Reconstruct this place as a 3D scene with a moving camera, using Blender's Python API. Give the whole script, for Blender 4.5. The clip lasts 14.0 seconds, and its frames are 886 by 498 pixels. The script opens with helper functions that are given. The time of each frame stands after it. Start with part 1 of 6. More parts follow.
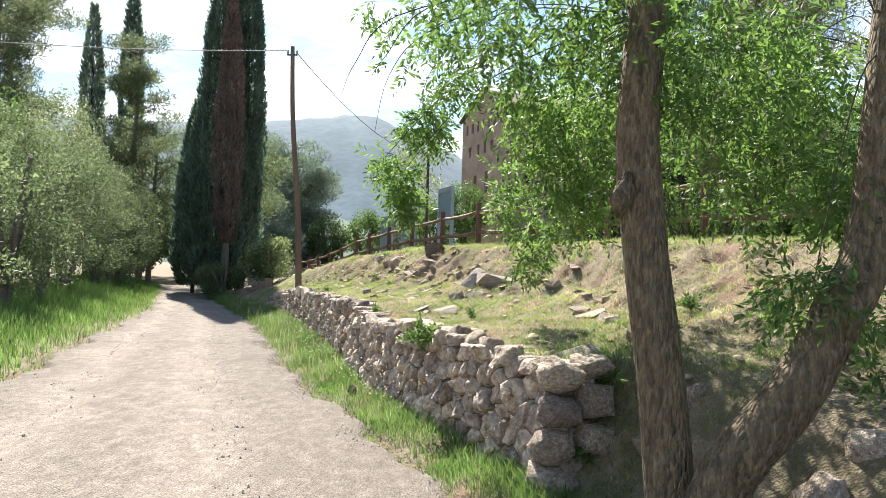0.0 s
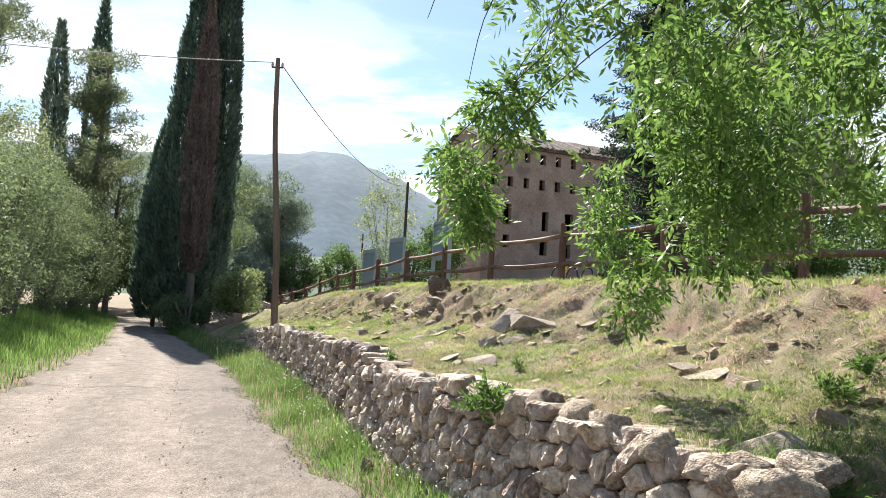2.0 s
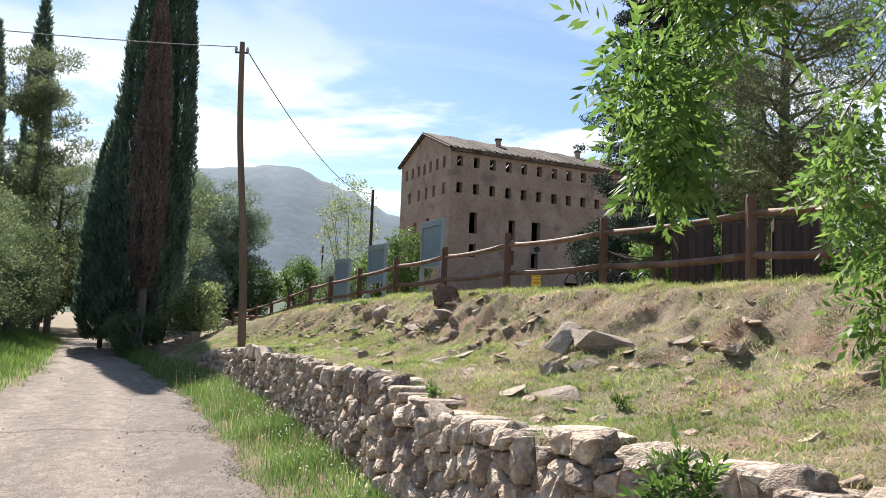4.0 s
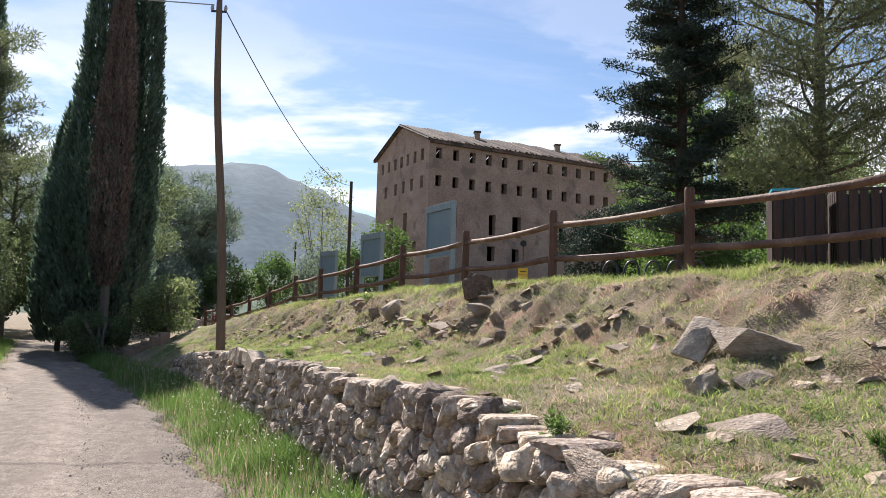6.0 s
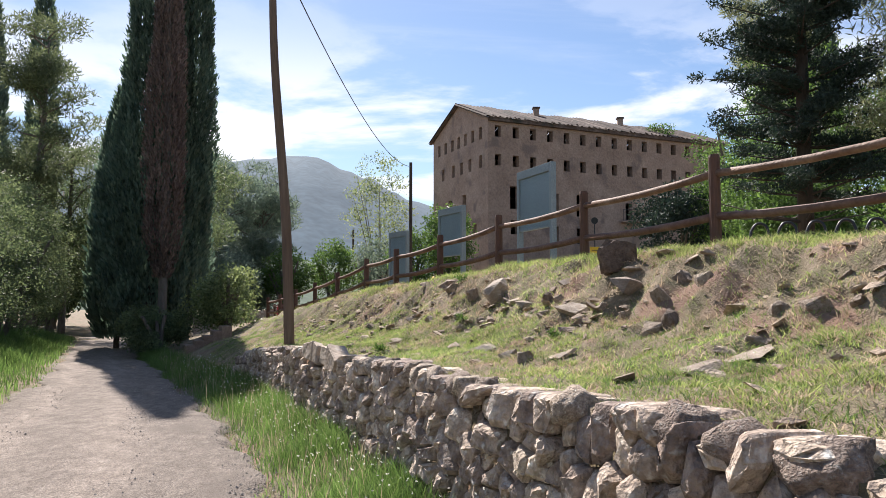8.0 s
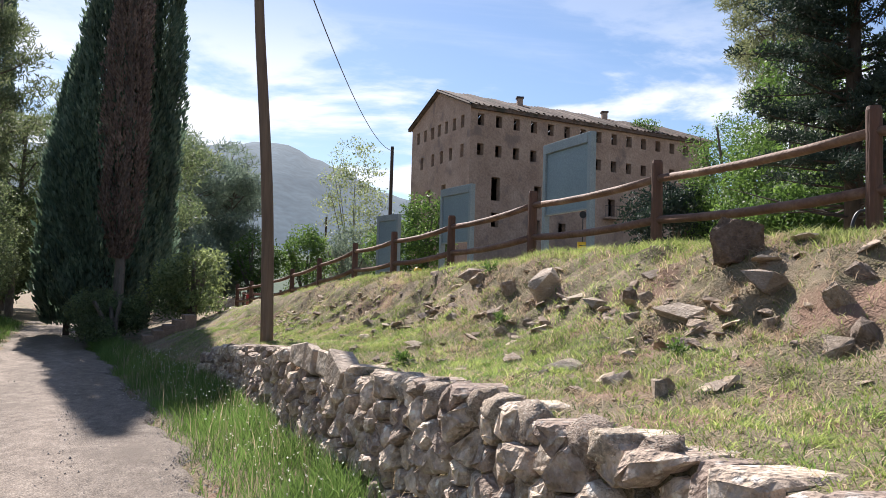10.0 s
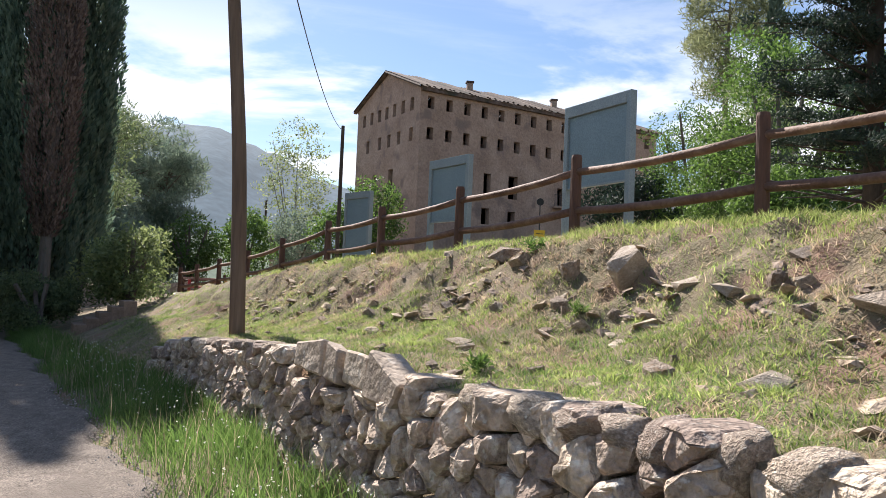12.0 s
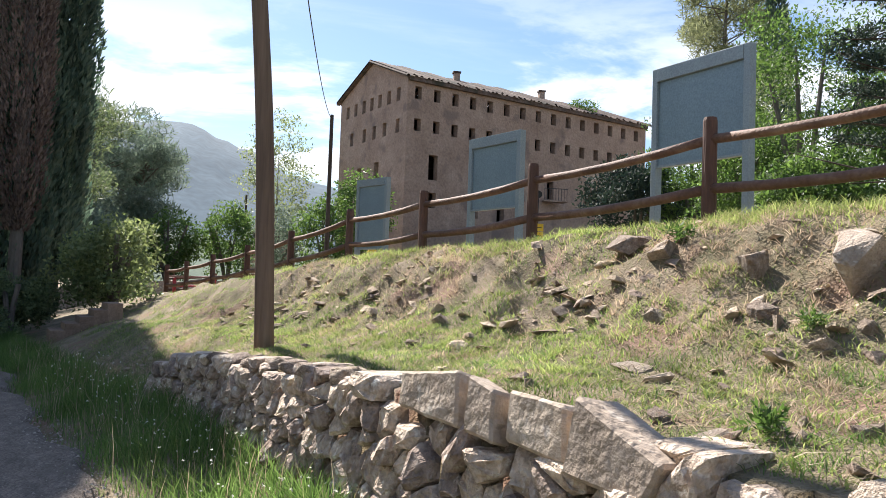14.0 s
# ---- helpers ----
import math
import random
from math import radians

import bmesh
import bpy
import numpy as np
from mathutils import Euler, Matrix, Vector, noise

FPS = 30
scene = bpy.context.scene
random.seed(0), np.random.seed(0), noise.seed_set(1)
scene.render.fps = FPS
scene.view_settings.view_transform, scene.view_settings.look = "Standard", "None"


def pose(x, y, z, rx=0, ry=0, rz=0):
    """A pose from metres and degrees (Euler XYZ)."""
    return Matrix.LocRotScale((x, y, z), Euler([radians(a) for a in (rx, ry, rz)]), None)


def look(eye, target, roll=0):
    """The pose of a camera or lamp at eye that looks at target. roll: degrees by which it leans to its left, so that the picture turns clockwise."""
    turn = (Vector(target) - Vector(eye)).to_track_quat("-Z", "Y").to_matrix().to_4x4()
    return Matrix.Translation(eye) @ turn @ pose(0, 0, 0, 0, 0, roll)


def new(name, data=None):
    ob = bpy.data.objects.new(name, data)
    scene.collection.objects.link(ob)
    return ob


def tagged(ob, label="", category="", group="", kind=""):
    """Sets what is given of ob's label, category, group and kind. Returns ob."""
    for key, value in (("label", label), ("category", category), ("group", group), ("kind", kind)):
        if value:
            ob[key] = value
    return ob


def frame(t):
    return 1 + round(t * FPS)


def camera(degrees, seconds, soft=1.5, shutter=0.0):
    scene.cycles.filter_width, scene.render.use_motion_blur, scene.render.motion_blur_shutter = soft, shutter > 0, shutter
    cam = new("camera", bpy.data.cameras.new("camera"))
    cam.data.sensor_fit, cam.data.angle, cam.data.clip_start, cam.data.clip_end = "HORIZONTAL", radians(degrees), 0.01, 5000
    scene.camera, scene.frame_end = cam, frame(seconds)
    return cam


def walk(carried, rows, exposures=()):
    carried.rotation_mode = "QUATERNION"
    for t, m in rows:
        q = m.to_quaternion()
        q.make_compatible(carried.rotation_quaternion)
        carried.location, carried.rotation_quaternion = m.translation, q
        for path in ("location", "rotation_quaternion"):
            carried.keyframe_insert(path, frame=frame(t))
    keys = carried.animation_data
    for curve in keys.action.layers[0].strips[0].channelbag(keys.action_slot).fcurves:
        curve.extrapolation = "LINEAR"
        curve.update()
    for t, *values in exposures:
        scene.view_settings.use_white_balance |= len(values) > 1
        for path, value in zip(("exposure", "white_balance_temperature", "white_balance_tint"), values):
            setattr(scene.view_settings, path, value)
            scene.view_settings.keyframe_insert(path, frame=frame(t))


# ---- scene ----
cam = camera(59.1, 14.0, soft=0.8)
PATH = [
    (0, (0.308, -0.901, 1.724), (0.212, 1.096, 1.764), 1.6),
    (0.5, (0.118, -0.34, 1.703), (0.052, 1.657, 1.792), 2.1),
    (1, (-0.144, 0.227, 1.675), (-0.21, 2.222, 1.796), 2.6),
    (1.5, (-0.374, 0.785, 1.653), (-0.412, 2.78, 1.778), 2.7),
    (2, (-0.602, 1.364, 1.664), (-0.614, 3.359, 1.809), 3.2),
    (2.5, (-0.83, 1.931, 1.674), (-0.772, 3.925, 1.818), 2.7),
    (3, (-1.018, 2.569, 1.648), (-0.945, 4.563, 1.785), 2.5),
    (3.5, (-1.243, 3.136, 1.649), (-1.16, 5.128, 1.811), 2.3),
    (5.8, (-2.135, 5.959, 1.617), (-1.955, 7.941, 1.818), 1.7),
    (6, (-2.194, 6.137, 1.603), (-2.011, 8.12, 1.783), 1.7),
    (6.5, (-2.351, 6.705, 1.598), (-2.184, 8.693, 1.738), 1.4),
    (7, (-2.524, 7.27, 1.591), (-2.396, 9.262, 1.718), 0.5),
    (7.5, (-2.634, 7.857, 1.575), (-2.542, 9.851, 1.699), -0.2),
    (8, (-2.78, 8.47, 1.557), (-2.731, 10.465, 1.699), 0.0),
    (8.2, (-2.833, 8.704, 1.568), (-2.794, 10.7, 1.703), 0.1),
    (10.3, (-3.505, 11.092, 1.56), (-3.345, 13.082, 1.681), 2.0),
    (10.5, (-3.591, 11.256, 1.565), (-3.405, 13.244, 1.678), 2.1),
    (11, (-3.795, 11.774, 1.519), (-3.557, 13.756, 1.638), 3.1),
    (11.5, (-4.023, 12.272, 1.493), (-3.773, 14.252, 1.616), 3.2),
    (12, (-4.184, 12.796, 1.485), (-3.886, 14.771, 1.589), 2.4),
    (12.5, (-4.342, 13.313, 1.472), (-4.003, 15.282, 1.574), 3.1),
    (13, (-4.523, 13.811, 1.481), (-4.146, 15.772, 1.584), 2.5),
    (13.5, (-4.703, 14.313, 1.487), (-4.342, 16.278, 1.579), 2.2),
    (14, (-4.905, 14.795, 1.49), (-4.543, 16.759, 1.586), 2.0),
]
walk(cam, [(t, look(eye, target, roll)) for t, eye, target, roll in PATH],
     exposures=[(0, 1.45, 6370, 8), (2.0, 1.3, 6370, 10), (3.5, 1.12, 6370, 11), (5.8, 0.88, 6290, 14), (10.5, 0.9, 6270, 15), (12.0, 0.98, 6310, 14), (14, 1.2, 6310, 13)])
# ---- world, sun and exposure ----
SUN_AZ, SUN_EL = radians(-20.0), radians(44.5)          # azimuth from +y, to the left
world = bpy.data.worlds.new("sky_world")
scene.world = world
world.use_nodes = True
wn, wl = world.node_tree.nodes, world.node_tree.links
wn.clear()
w_out = wn.new("ShaderNodeOutputWorld")
w_bg = wn.new("ShaderNodeBackground")
w_sky = wn.new("ShaderNodeTexSky")
w_sky.sky_type = "NISHITA"
w_sky.sun_disc = False
w_sky.sun_elevation, w_sky.sun_rotation = SUN_EL, SUN_AZ
w_sky.air_density, w_sky.dust_density, w_sky.ozone_density = 1.0, 0.35, 1.3
w_co = wn.new("ShaderNodeTexCoord")
w_sep = wn.new("ShaderNodeSeparateXYZ")
wl.new(w_co.outputs["Generated"], w_sep.inputs[0])
w_add = wn.new("ShaderNodeMath")
w_add.operation = "ADD"
w_add.inputs[1].default_value = 0.18
wl.new(w_sep.outputs["Z"], w_add.inputs[0])
w_flat = wn.new("ShaderNodeVectorMath")
w_flat.operation = "DIVIDE"
w_comb = wn.new("ShaderNodeCombineXYZ")
for n in range(3):
    wl.new(w_add.outputs[0], w_comb.inputs[n])
wl.new(w_co.outputs["Generated"], w_flat.inputs[0])
wl.new(w_comb.outputs[0], w_flat.inputs[1])


def cloud_layer(scale, stretch, lo, hi, amount, seed):
    m = wn.new("ShaderNodeMapping")
    m.inputs["Location"].default_value = (seed, seed * 0.7, 0)
    m.inputs["Rotation"].default_value = (0, 0, 0.5)
    m.inputs["Scale"].default_value = (scale, scale * stretch, scale * 0.4)
    wl.new(w_flat.outputs[0], m.inputs[0])
    t = wn.new("ShaderNodeTexNoise")
    t.inputs["Scale"].default_value = 1.0
    t.inputs["Detail"].default_value = 7
    t.inputs["Roughness"].default_value = 0.58
    t.inputs["Distortion"].default_value = 0.3
    wl.new(m.outputs[0], t.inputs["Vector"])
    r = wn.new("ShaderNodeMapRange")
    r.interpolation_type = "SMOOTHSTEP"
    r.inputs["From Min"].default_value, r.inputs["From Max"].default_value = lo, hi
    r.inputs["To Max"].default_value = amount
    wl.new(t.outputs["Fac"], r.inputs["Value"])
    return r.outputs[0]


cl_a = cloud_layer(1.5, 1.4, 0.44, 0.60, 0.95, 3.1)
cl_b = cloud_layer(0.8, 3.8, 0.50, 0.82, 0.35, 8.3)
w_band = wn.new("ShaderNodeMapRange")            # heaped clouds lie low, thin streaks above
w_band.interpolation_type = "SMOOTHSTEP"
w_band.inputs["From Min"].default_value, w_band.inputs["From Max"].default_value = 0.22, 0.36
w_band.inputs["To Min"].default_value, w_band.inputs["To Max"].default_value = 1.0, 0.22
wl.new(w_sep.outputs["Z"], w_band.inputs["Value"])
w_low = wn.new("ShaderNodeMath")
w_low.operation = "MULTIPLY"
wl.new(cl_a, w_low.inputs[0])
wl.new(w_band.outputs[0], w_low.inputs[1])
w_max = wn.new("ShaderNodeMath")
w_max.operation = "MAXIMUM"
wl.new(w_low.outputs[0], w_max.inputs[0])
wl.new(cl_b, w_max.inputs[1])
w_mix = wn.new("ShaderNodeMixRGB")
w_mix.inputs["Color2"].default_value = (7.6, 7.8, 8.1, 1)
wl.new(w_max.outputs[0], w_mix.inputs["Fac"])
w_deep = wn.new("ShaderNodeHueSaturation")
w_deep.inputs["Saturation"].default_value, w_deep.inputs["Value"].default_value = 1.08, 0.84
wl.new(w_sky.outputs[0], w_deep.inputs["Color"])
wl.new(w_deep.outputs[0], w_mix.inputs["Color1"])
wl.new(w_mix.outputs[0], w_bg.inputs["Color"])
w_bg.inputs["Strength"].default_value = 0.084
wl.new(w_bg.outputs[0], w_out.inputs["Surface"])

sun = new("sun", bpy.data.lights.new("sun", "SUN"))
sun.data.energy, sun.data.angle, sun.data.color = 5.0, radians(0.6), (1.0, 0.93, 0.82)
sun_dir = Vector((math.sin(SUN_AZ) * math.cos(SUN_EL), math.cos(SUN_AZ) * math.cos(SUN_EL), math.sin(SUN_EL)))
sun.matrix_world = look(sun_dir * 60, (0, 0, 0))


# ---- materials ----
def surface(name, colours, scale=4.0, rough=0.85, bump=0.3, bump_scale=None, stretch=(1, 1, 1), metal=0.0, vary=0.0, island=0.0,
            stain=None, coords="Object", cells=0.0, distance=0.02):
    """A grainy two-scale surface: colours run along a ramp driven by noise; vary: change from object to object."""
    m = bpy.data.materials.new(name)
    m.use_nodes = True
    nt, lk = m.node_tree.nodes, m.node_tree.links
    b = nt["Principled BSDF"]
    b.inputs["Roughness"].default_value, b.inputs["Metallic"].default_value = rough, metal
    co = nt.new("ShaderNodeTexCoord")
    mp = nt.new("ShaderNodeMapping")
    mp.inputs["Scale"].default_value = stretch
    lk.new(co.outputs[coords], mp.inputs[0])
    vec = mp.outputs[0]
    if vary:
        info = nt.new("ShaderNodeObjectInfo")
        sh = nt.new("ShaderNodeVectorMath")
        sh.operation = "ADD"
        sc = nt.new("ShaderNodeMath")
        sc.operation = "MULTIPLY"
        sc.inputs[1].default_value = 37.0
        lk.new(info.outputs["Random"], sc.inputs[0])
        lk.new(vec, sh.inputs[0])
        lk.new(sc.outputs[0], sh.inputs[1])
        vec = sh.outputs[0]
    big = nt.new("ShaderNodeTexNoise")
    big.inputs["Scale"].default_value, big.inputs["Detail"].default_value = scale, 8
    big.inputs["Roughness"].default_value = 0.62
    lk.new(vec, big.inputs["Vector"])
    ramp = nt.new("ShaderNodeValToRGB")
    el = ramp.color_ramp.elements
    while len(el) < len(colours):
        el.new(0.5)
    for n, c in enumerate(colours):
        el[n].position = 0.28 + 0.44 * n / max(1, len(colours) - 1)
        el[n].color = (*c, 1)
    lk.new(big.outputs["Fac"], ramp.inputs[0])
    col = ramp.outputs[0]
    fine = nt.new("ShaderNodeTexNoise")
    fine.inputs["Scale"].default_value, fine.inputs["Detail"].default_value = bump_scale or scale * 7, 6
    lk.new(vec, fine.inputs["Vector"])
    height = fine.outputs["Fac"]

    def mixed(kind, fac, a, c):
        x = nt.new("ShaderNodeMixRGB")
        x.blend_type = kind
        for sock, v in ((x.inputs["Fac"], fac), (x.inputs["Color1"], a), (x.inputs["Color2"], c)):
            if isinstance(v, (int, float)):
                sock.default_value = v
            elif isinstance(v, tuple):
                sock.default_value = (*v, 1)
            else:
                lk.new(v, sock)
        return x.outputs[0]

    col = mixed("OVERLAY", 0.45, col, fine.outputs["Fac"])
    if cells:
        vo = nt.new("ShaderNodeTexVoronoi")
        vo.inputs["Scale"].default_value = cells
        lk.new(vec, vo.inputs["Vector"])
        bw = nt.new("ShaderNodeRGBToBW")
        lk.new(vo.outputs["Color"], bw.inputs[0])
        col = mixed("OVERLAY", 0.4, col, bw.outputs[0])
        hm = nt.new("ShaderNodeMath")
        hm.operation = "SUBTRACT"
        lk.new(height, hm.inputs[0])
        lk.new(vo.outputs["Distance"], hm.inputs[1])
        height = hm.outputs[0]
    if stain:
        sn = nt.new("ShaderNodeTexNoise")
        sn.inputs["Scale"].default_value, sn.inputs["Detail"].default_value = stain[1], 5
        lk.new(vec, sn.inputs["Vector"])
        mr = nt.new("ShaderNodeMapRange")
        mr.inputs["From Min"].default_value, mr.inputs["From Max"].default_value = stain[2], stain[2] + 0.12
        lk.new(sn.outputs["Fac"], mr.inputs["Value"])
        col = mixed("MIX", mr.outputs[0], col, stain[0])
    if vary or island:
        src = nt.new("ShaderNodeObjectInfo").outputs["Random"] if vary else nt.new("ShaderNodeNewGeometry").outputs["Random Per Island"]
        hs = nt.new("ShaderNodeHueSaturation")
        k = vary or island
        mr = nt.new("ShaderNodeMapRange")
        mr.inputs["To Min"].default_value, mr.inputs["To Max"].default_value = 1 - k, 1 + k
        lk.new(src, mr.inputs["Value"])
        lk.new(mr.outputs[0], hs.inputs["Value"])
        m2 = nt.new("ShaderNodeMapRange")
        m2.inputs["To Min"].default_value, m2.inputs["To Max"].default_value = 0.5 - 0.03 * k, 0.5 + 0.03 * k
        lk.new(src, m2.inputs["Value"])
        lk.new(m2.outputs[0], hs.inputs["Hue"])
        lk.new(col, hs.inputs["Color"])
        col = hs.outputs[0]
    lk.new(col, b.inputs["Base Color"])
    bp = nt.new("ShaderNodeBump")
    bp.inputs["Strength"].default_value, bp.inputs["Distance"].default_value = bump, distance
    lk.new(height, bp.inputs["Height"])
    lk.new(bp.outputs[0], b.inputs["Normal"])
    return m


def leafy(name, dark, light, through_amount=0.45, rough=0.55, spread=0.35):
    """Leaves: colour differs from leaf to leaf, and light shines through them."""
    m = bpy.data.materials.new(name)
    m.use_nodes = True
    nt, lk = m.node_tree.nodes, m.node_tree.links
    b = nt["Principled BSDF"]
    b.inputs["Roughness"].default_value = rough
    b.inputs["Specular IOR Level"].default_value = 0.35
    geo = nt.new("ShaderNodeNewGeometry")
    ramp = nt.new("ShaderNodeValToRGB")
    ramp.color_ramp.elements[0].color, ramp.color_ramp.elements[1].color = (*dark, 1), (*light, 1)
    lk.new(geo.outputs["Random Per Island"], ramp.inputs[0])
    co = nt.new("ShaderNodeTexCoord")
    big = nt.new("ShaderNodeTexNoise")
    big.inputs["Scale"].default_value = 0.9
    big.inputs["Detail"].default_value = 3
    lk.new(co.outputs["Object"], big.inputs["Vector"])
    mr = nt.new("ShaderNodeMapRange")
    mr.inputs["From Min"].default_value, mr.inputs["From Max"].default_value = 0.3, 0.7
    mr.inputs["To Min"].default_value, mr.inputs["To Max"].default_value = 1 - spread, 1 + spread
    lk.new(big.outputs["Fac"], mr.inputs["Value"])
    hs = nt.new("ShaderNodeHueSaturation")
    lk.new(ramp.outputs[0], hs.inputs["Color"])
    lk.new(mr.outputs[0], hs.inputs["Value"])
    lk.new(hs.outputs[0], b.inputs["Base Color"])
    tr = nt.new("ShaderNodeBsdfTranslucent")
    hs2 = nt.new("ShaderNodeHueSaturation")
    hs2.inputs["Hue"].default_value, hs2.inputs["Saturation"].default_value, hs2.inputs["Value"].default_value = 0.487, 1.12, 1.75
    lk.new(hs.outputs[0], hs2.inputs["Color"])
    lk.new(hs2.outputs[0], tr.inputs["Color"])
    mx = nt.new("ShaderNodeMixShader")
    mx.inputs["Fac"].default_value = through_amount
    lk.new(b.outputs[0], mx.inputs[1])
    lk.new(tr.outputs[0], mx.inputs[2])
    lk.new(mx.outputs[0], nt["Material Output"].inputs["Surface"])
    return m


ROAD = surface("gravel_road", [(0.17, 0.139, 0.118), (0.238, 0.199, 0.169), (0.32, 0.273, 0.236)], 5.5, 0.95, 0.8, 60, stretch=(1.3, 0.75, 1), stain=((0.198, 0.165, 0.14), 0.9, 0.57), cells=60, distance=0.018)
SOIL = surface("bank_soil", [(0.125, 0.118, 0.055), (0.22, 0.178, 0.11), (0.36, 0.28, 0.205)], 2.6, 0.95, 1.0, 55, stain=((0.27, 0.17, 0.12), 1.6, 0.53), distance=0.035)
STONE = surface("wall_stone", [(0.21, 0.16, 0.128), (0.46, 0.36, 0.285), (0.74, 0.62, 0.515)], 10, 0.92, 0.9, 26, vary=0.36, stain=((0.76, 0.71, 0.64), 15, 0.59), coords="Object", distance=0.06)
STONE_JOINED = surface("wall_stone_far", [(0.21, 0.16, 0.128), (0.46, 0.36, 0.285), (0.74, 0.62, 0.515)], 10, 0.92, 0.9, 26, island=0.36, stain=((0.76, 0.71, 0.64), 15, 0.59), coords="Object", distance=0.06)
CORE = surface("wall_core_earth", [(0.13, 0.105, 0.08), (0.22, 0.18, 0.145)], 9, 0.95, 0.9)
SCREE = surface("scree_chips", [(0.21, 0.155, 0.11), (0.39, 0.30, 0.222), (0.58, 0.475, 0.37)], 6, 0.92, 1.0, 30, island=0.4, distance=0.03)
ROCK = surface("bank_rock", [(0.24, 0.185, 0.14), (0.47, 0.37, 0.285), (0.68, 0.565, 0.455)], 6.0, 0.9, 1.0, 20, vary=0.28, stain=((0.36, 0.24, 0.14), 3.2, 0.57), distance=0.06)
SLATE = surface("slab_rock", [(0.26, 0.2, 0.148), (0.375, 0.3, 0.235), (0.49, 0.41, 0.335)], 3.4, 0.85, 0.8, 22, vary=0.2, stain=((0.62, 0.56, 0.49), 7, 0.62), distance=0.03)
BARK = surface("ash_bark", [(0.14, 0.104, 0.063), (0.266, 0.205, 0.129), (0.378, 0.299, 0.19)], 20, 0.95, 1.0, 60, stretch=(1, 1, 0.34), cells=44, distance=0.09)
DARK_BARK = surface("dark_bark", [(0.035, 0.028, 0.022), (0.09, 0.07, 0.055)], 5, 0.95, 0.9, 22, stretch=(1, 1, 0.3))
GREY_BARK = surface("grey_bark", [(0.10, 0.085, 0.07), (0.2, 0.17, 0.145)], 5, 0.95, 0.9, 22, stretch=(1, 1, 0.25))
FENCE_WOOD = surface("fence_wood", [(0.055, 0.026, 0.017), (0.11, 0.052, 0.034), (0.17, 0.10, 0.07)], 4, 0.75, 0.5, 40, stretch=(1, 1, 0.15), vary=0.18)
RAIL_WOOD = surface("rail_wood", [(0.085, 0.042, 0.027), (0.16, 0.085, 0.055), (0.26, 0.17, 0.12)], 3, 0.7, 0.5, 40, stretch=(0.12, 1, 1), vary=0.15)
POLE_WOOD = surface("pole_wood", [(0.10, 0.065, 0.045), (0.17, 0.115, 0.08), (0.23, 0.165, 0.12)], 3, 0.85, 0.6, 36, stretch=(1, 1, 0.06))
BIN_WOOD = surface("bin_wood", [(0.028, 0.014, 0.010), (0.06, 0.028, 0.02)], 5, 0.7, 0.4, 40, stretch=(1, 1, 0.15), vary=0.2)
PLASTER = surface("mill_plaster", [(0.28, 0.195, 0.148), (0.36, 0.258, 0.2), (0.435, 0.325, 0.255)], 0.5, 0.95, 0.8, 6, stain=((0.23, 0.172, 0.145), 0.7, 0.57), distance=0.08)
TILE = surface("roof_tile", [(0.06, 0.045, 0.04), (0.115, 0.08, 0.066), (0.21, 0.16, 0.135)], 2.6, 0.9, 0.6, 9, vary=0.5, stain=((0.05, 0.047, 0.036), 0.7, 0.53))
# near-black tone: the shade indoors is put into the colour
INSIDE_SHADE = surface("mill_inside_shade", [(0.05, 0.04, 0.035), (0.09, 0.075, 0.065)], 1, 0.95, 0.3)
STEEL = surface("panel_steel", [(0.24, 0.29, 0.31), (0.30, 0.355, 0.375)], 2, 0.5, 0.08, 60, metal=0.2)
SHEET = surface("panel_sheet", [(0.18, 0.25, 0.295), (0.22, 0.30, 0.345)], 1.2, 0.32, 0.04, 50, metal=0.1)
YELLOW = surface("yellow_paint", [(0.72, 0.47, 0.03), (0.8, 0.55, 0.05)], 6, 0.45, 0.05)
BLACK = surface("black_metal", [(0.012, 0.012, 0.013), (0.025, 0.025, 0.027)], 6, 0.4, 0.05)
RED = surface("red_plastic", [(0.45, 0.05, 0.07), (0.55, 0.08, 0.10)], 6, 0.5, 0.05)
BLUE = surface("blue_liner", [(0.03, 0.30, 0.46), (0.05, 0.40, 0.56)], 6, 0.45, 0.1)
CABLE = surface("cable_rubber", [(0.03, 0.03, 0.03), (0.06, 0.06, 0.06)], 9, 0.6, 0.05)
CABLE_PALE = surface("cable_pale", [(0.35, 0.34, 0.33), (0.45, 0.44, 0.43)], 9, 0.6, 0.05)
STEP_STONE = surface("step_stone", [(0.19, 0.13, 0.095), (0.30, 0.215, 0.165)], 5, 0.9, 0.5, vary=0.15)
# blue distance haze is put into the mountain's base colour
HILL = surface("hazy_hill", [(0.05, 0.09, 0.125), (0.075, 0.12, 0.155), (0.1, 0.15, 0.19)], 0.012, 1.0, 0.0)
NEAR_HILL = surface("wooded_hill", [(0.045, 0.07, 0.05), (0.075, 0.11, 0.07), (0.10, 0.13, 0.085)], 0.12, 1.0, 0.0)

ASH = leafy("ash_leaves", (0.06, 0.118, 0.034), (0.15, 0.24, 0.074), 0.44)
HEDGE = leafy("hedge_leaves", (0.06, 0.092, 0.048), (0.16, 0.2, 0.10), 0.42, 0.6, 0.5)
PALE = leafy("pale_leaves", (0.11, 0.15, 0.075), (0.23, 0.27, 0.14), 0.45)
LIME = leafy("lime_leaves", (0.045, 0.09, 0.027), (0.11, 0.18, 0.054), 0.46)
CYPRESS = leafy("cypress_sprays", (0.06, 0.10, 0.075), (0.15, 0.20, 0.145), 0.34, 0.7)
IVY = leafy("dry_ivy", (0.115, 0.083, 0.07), (0.225, 0.17, 0.145), 0.2, 0.8)
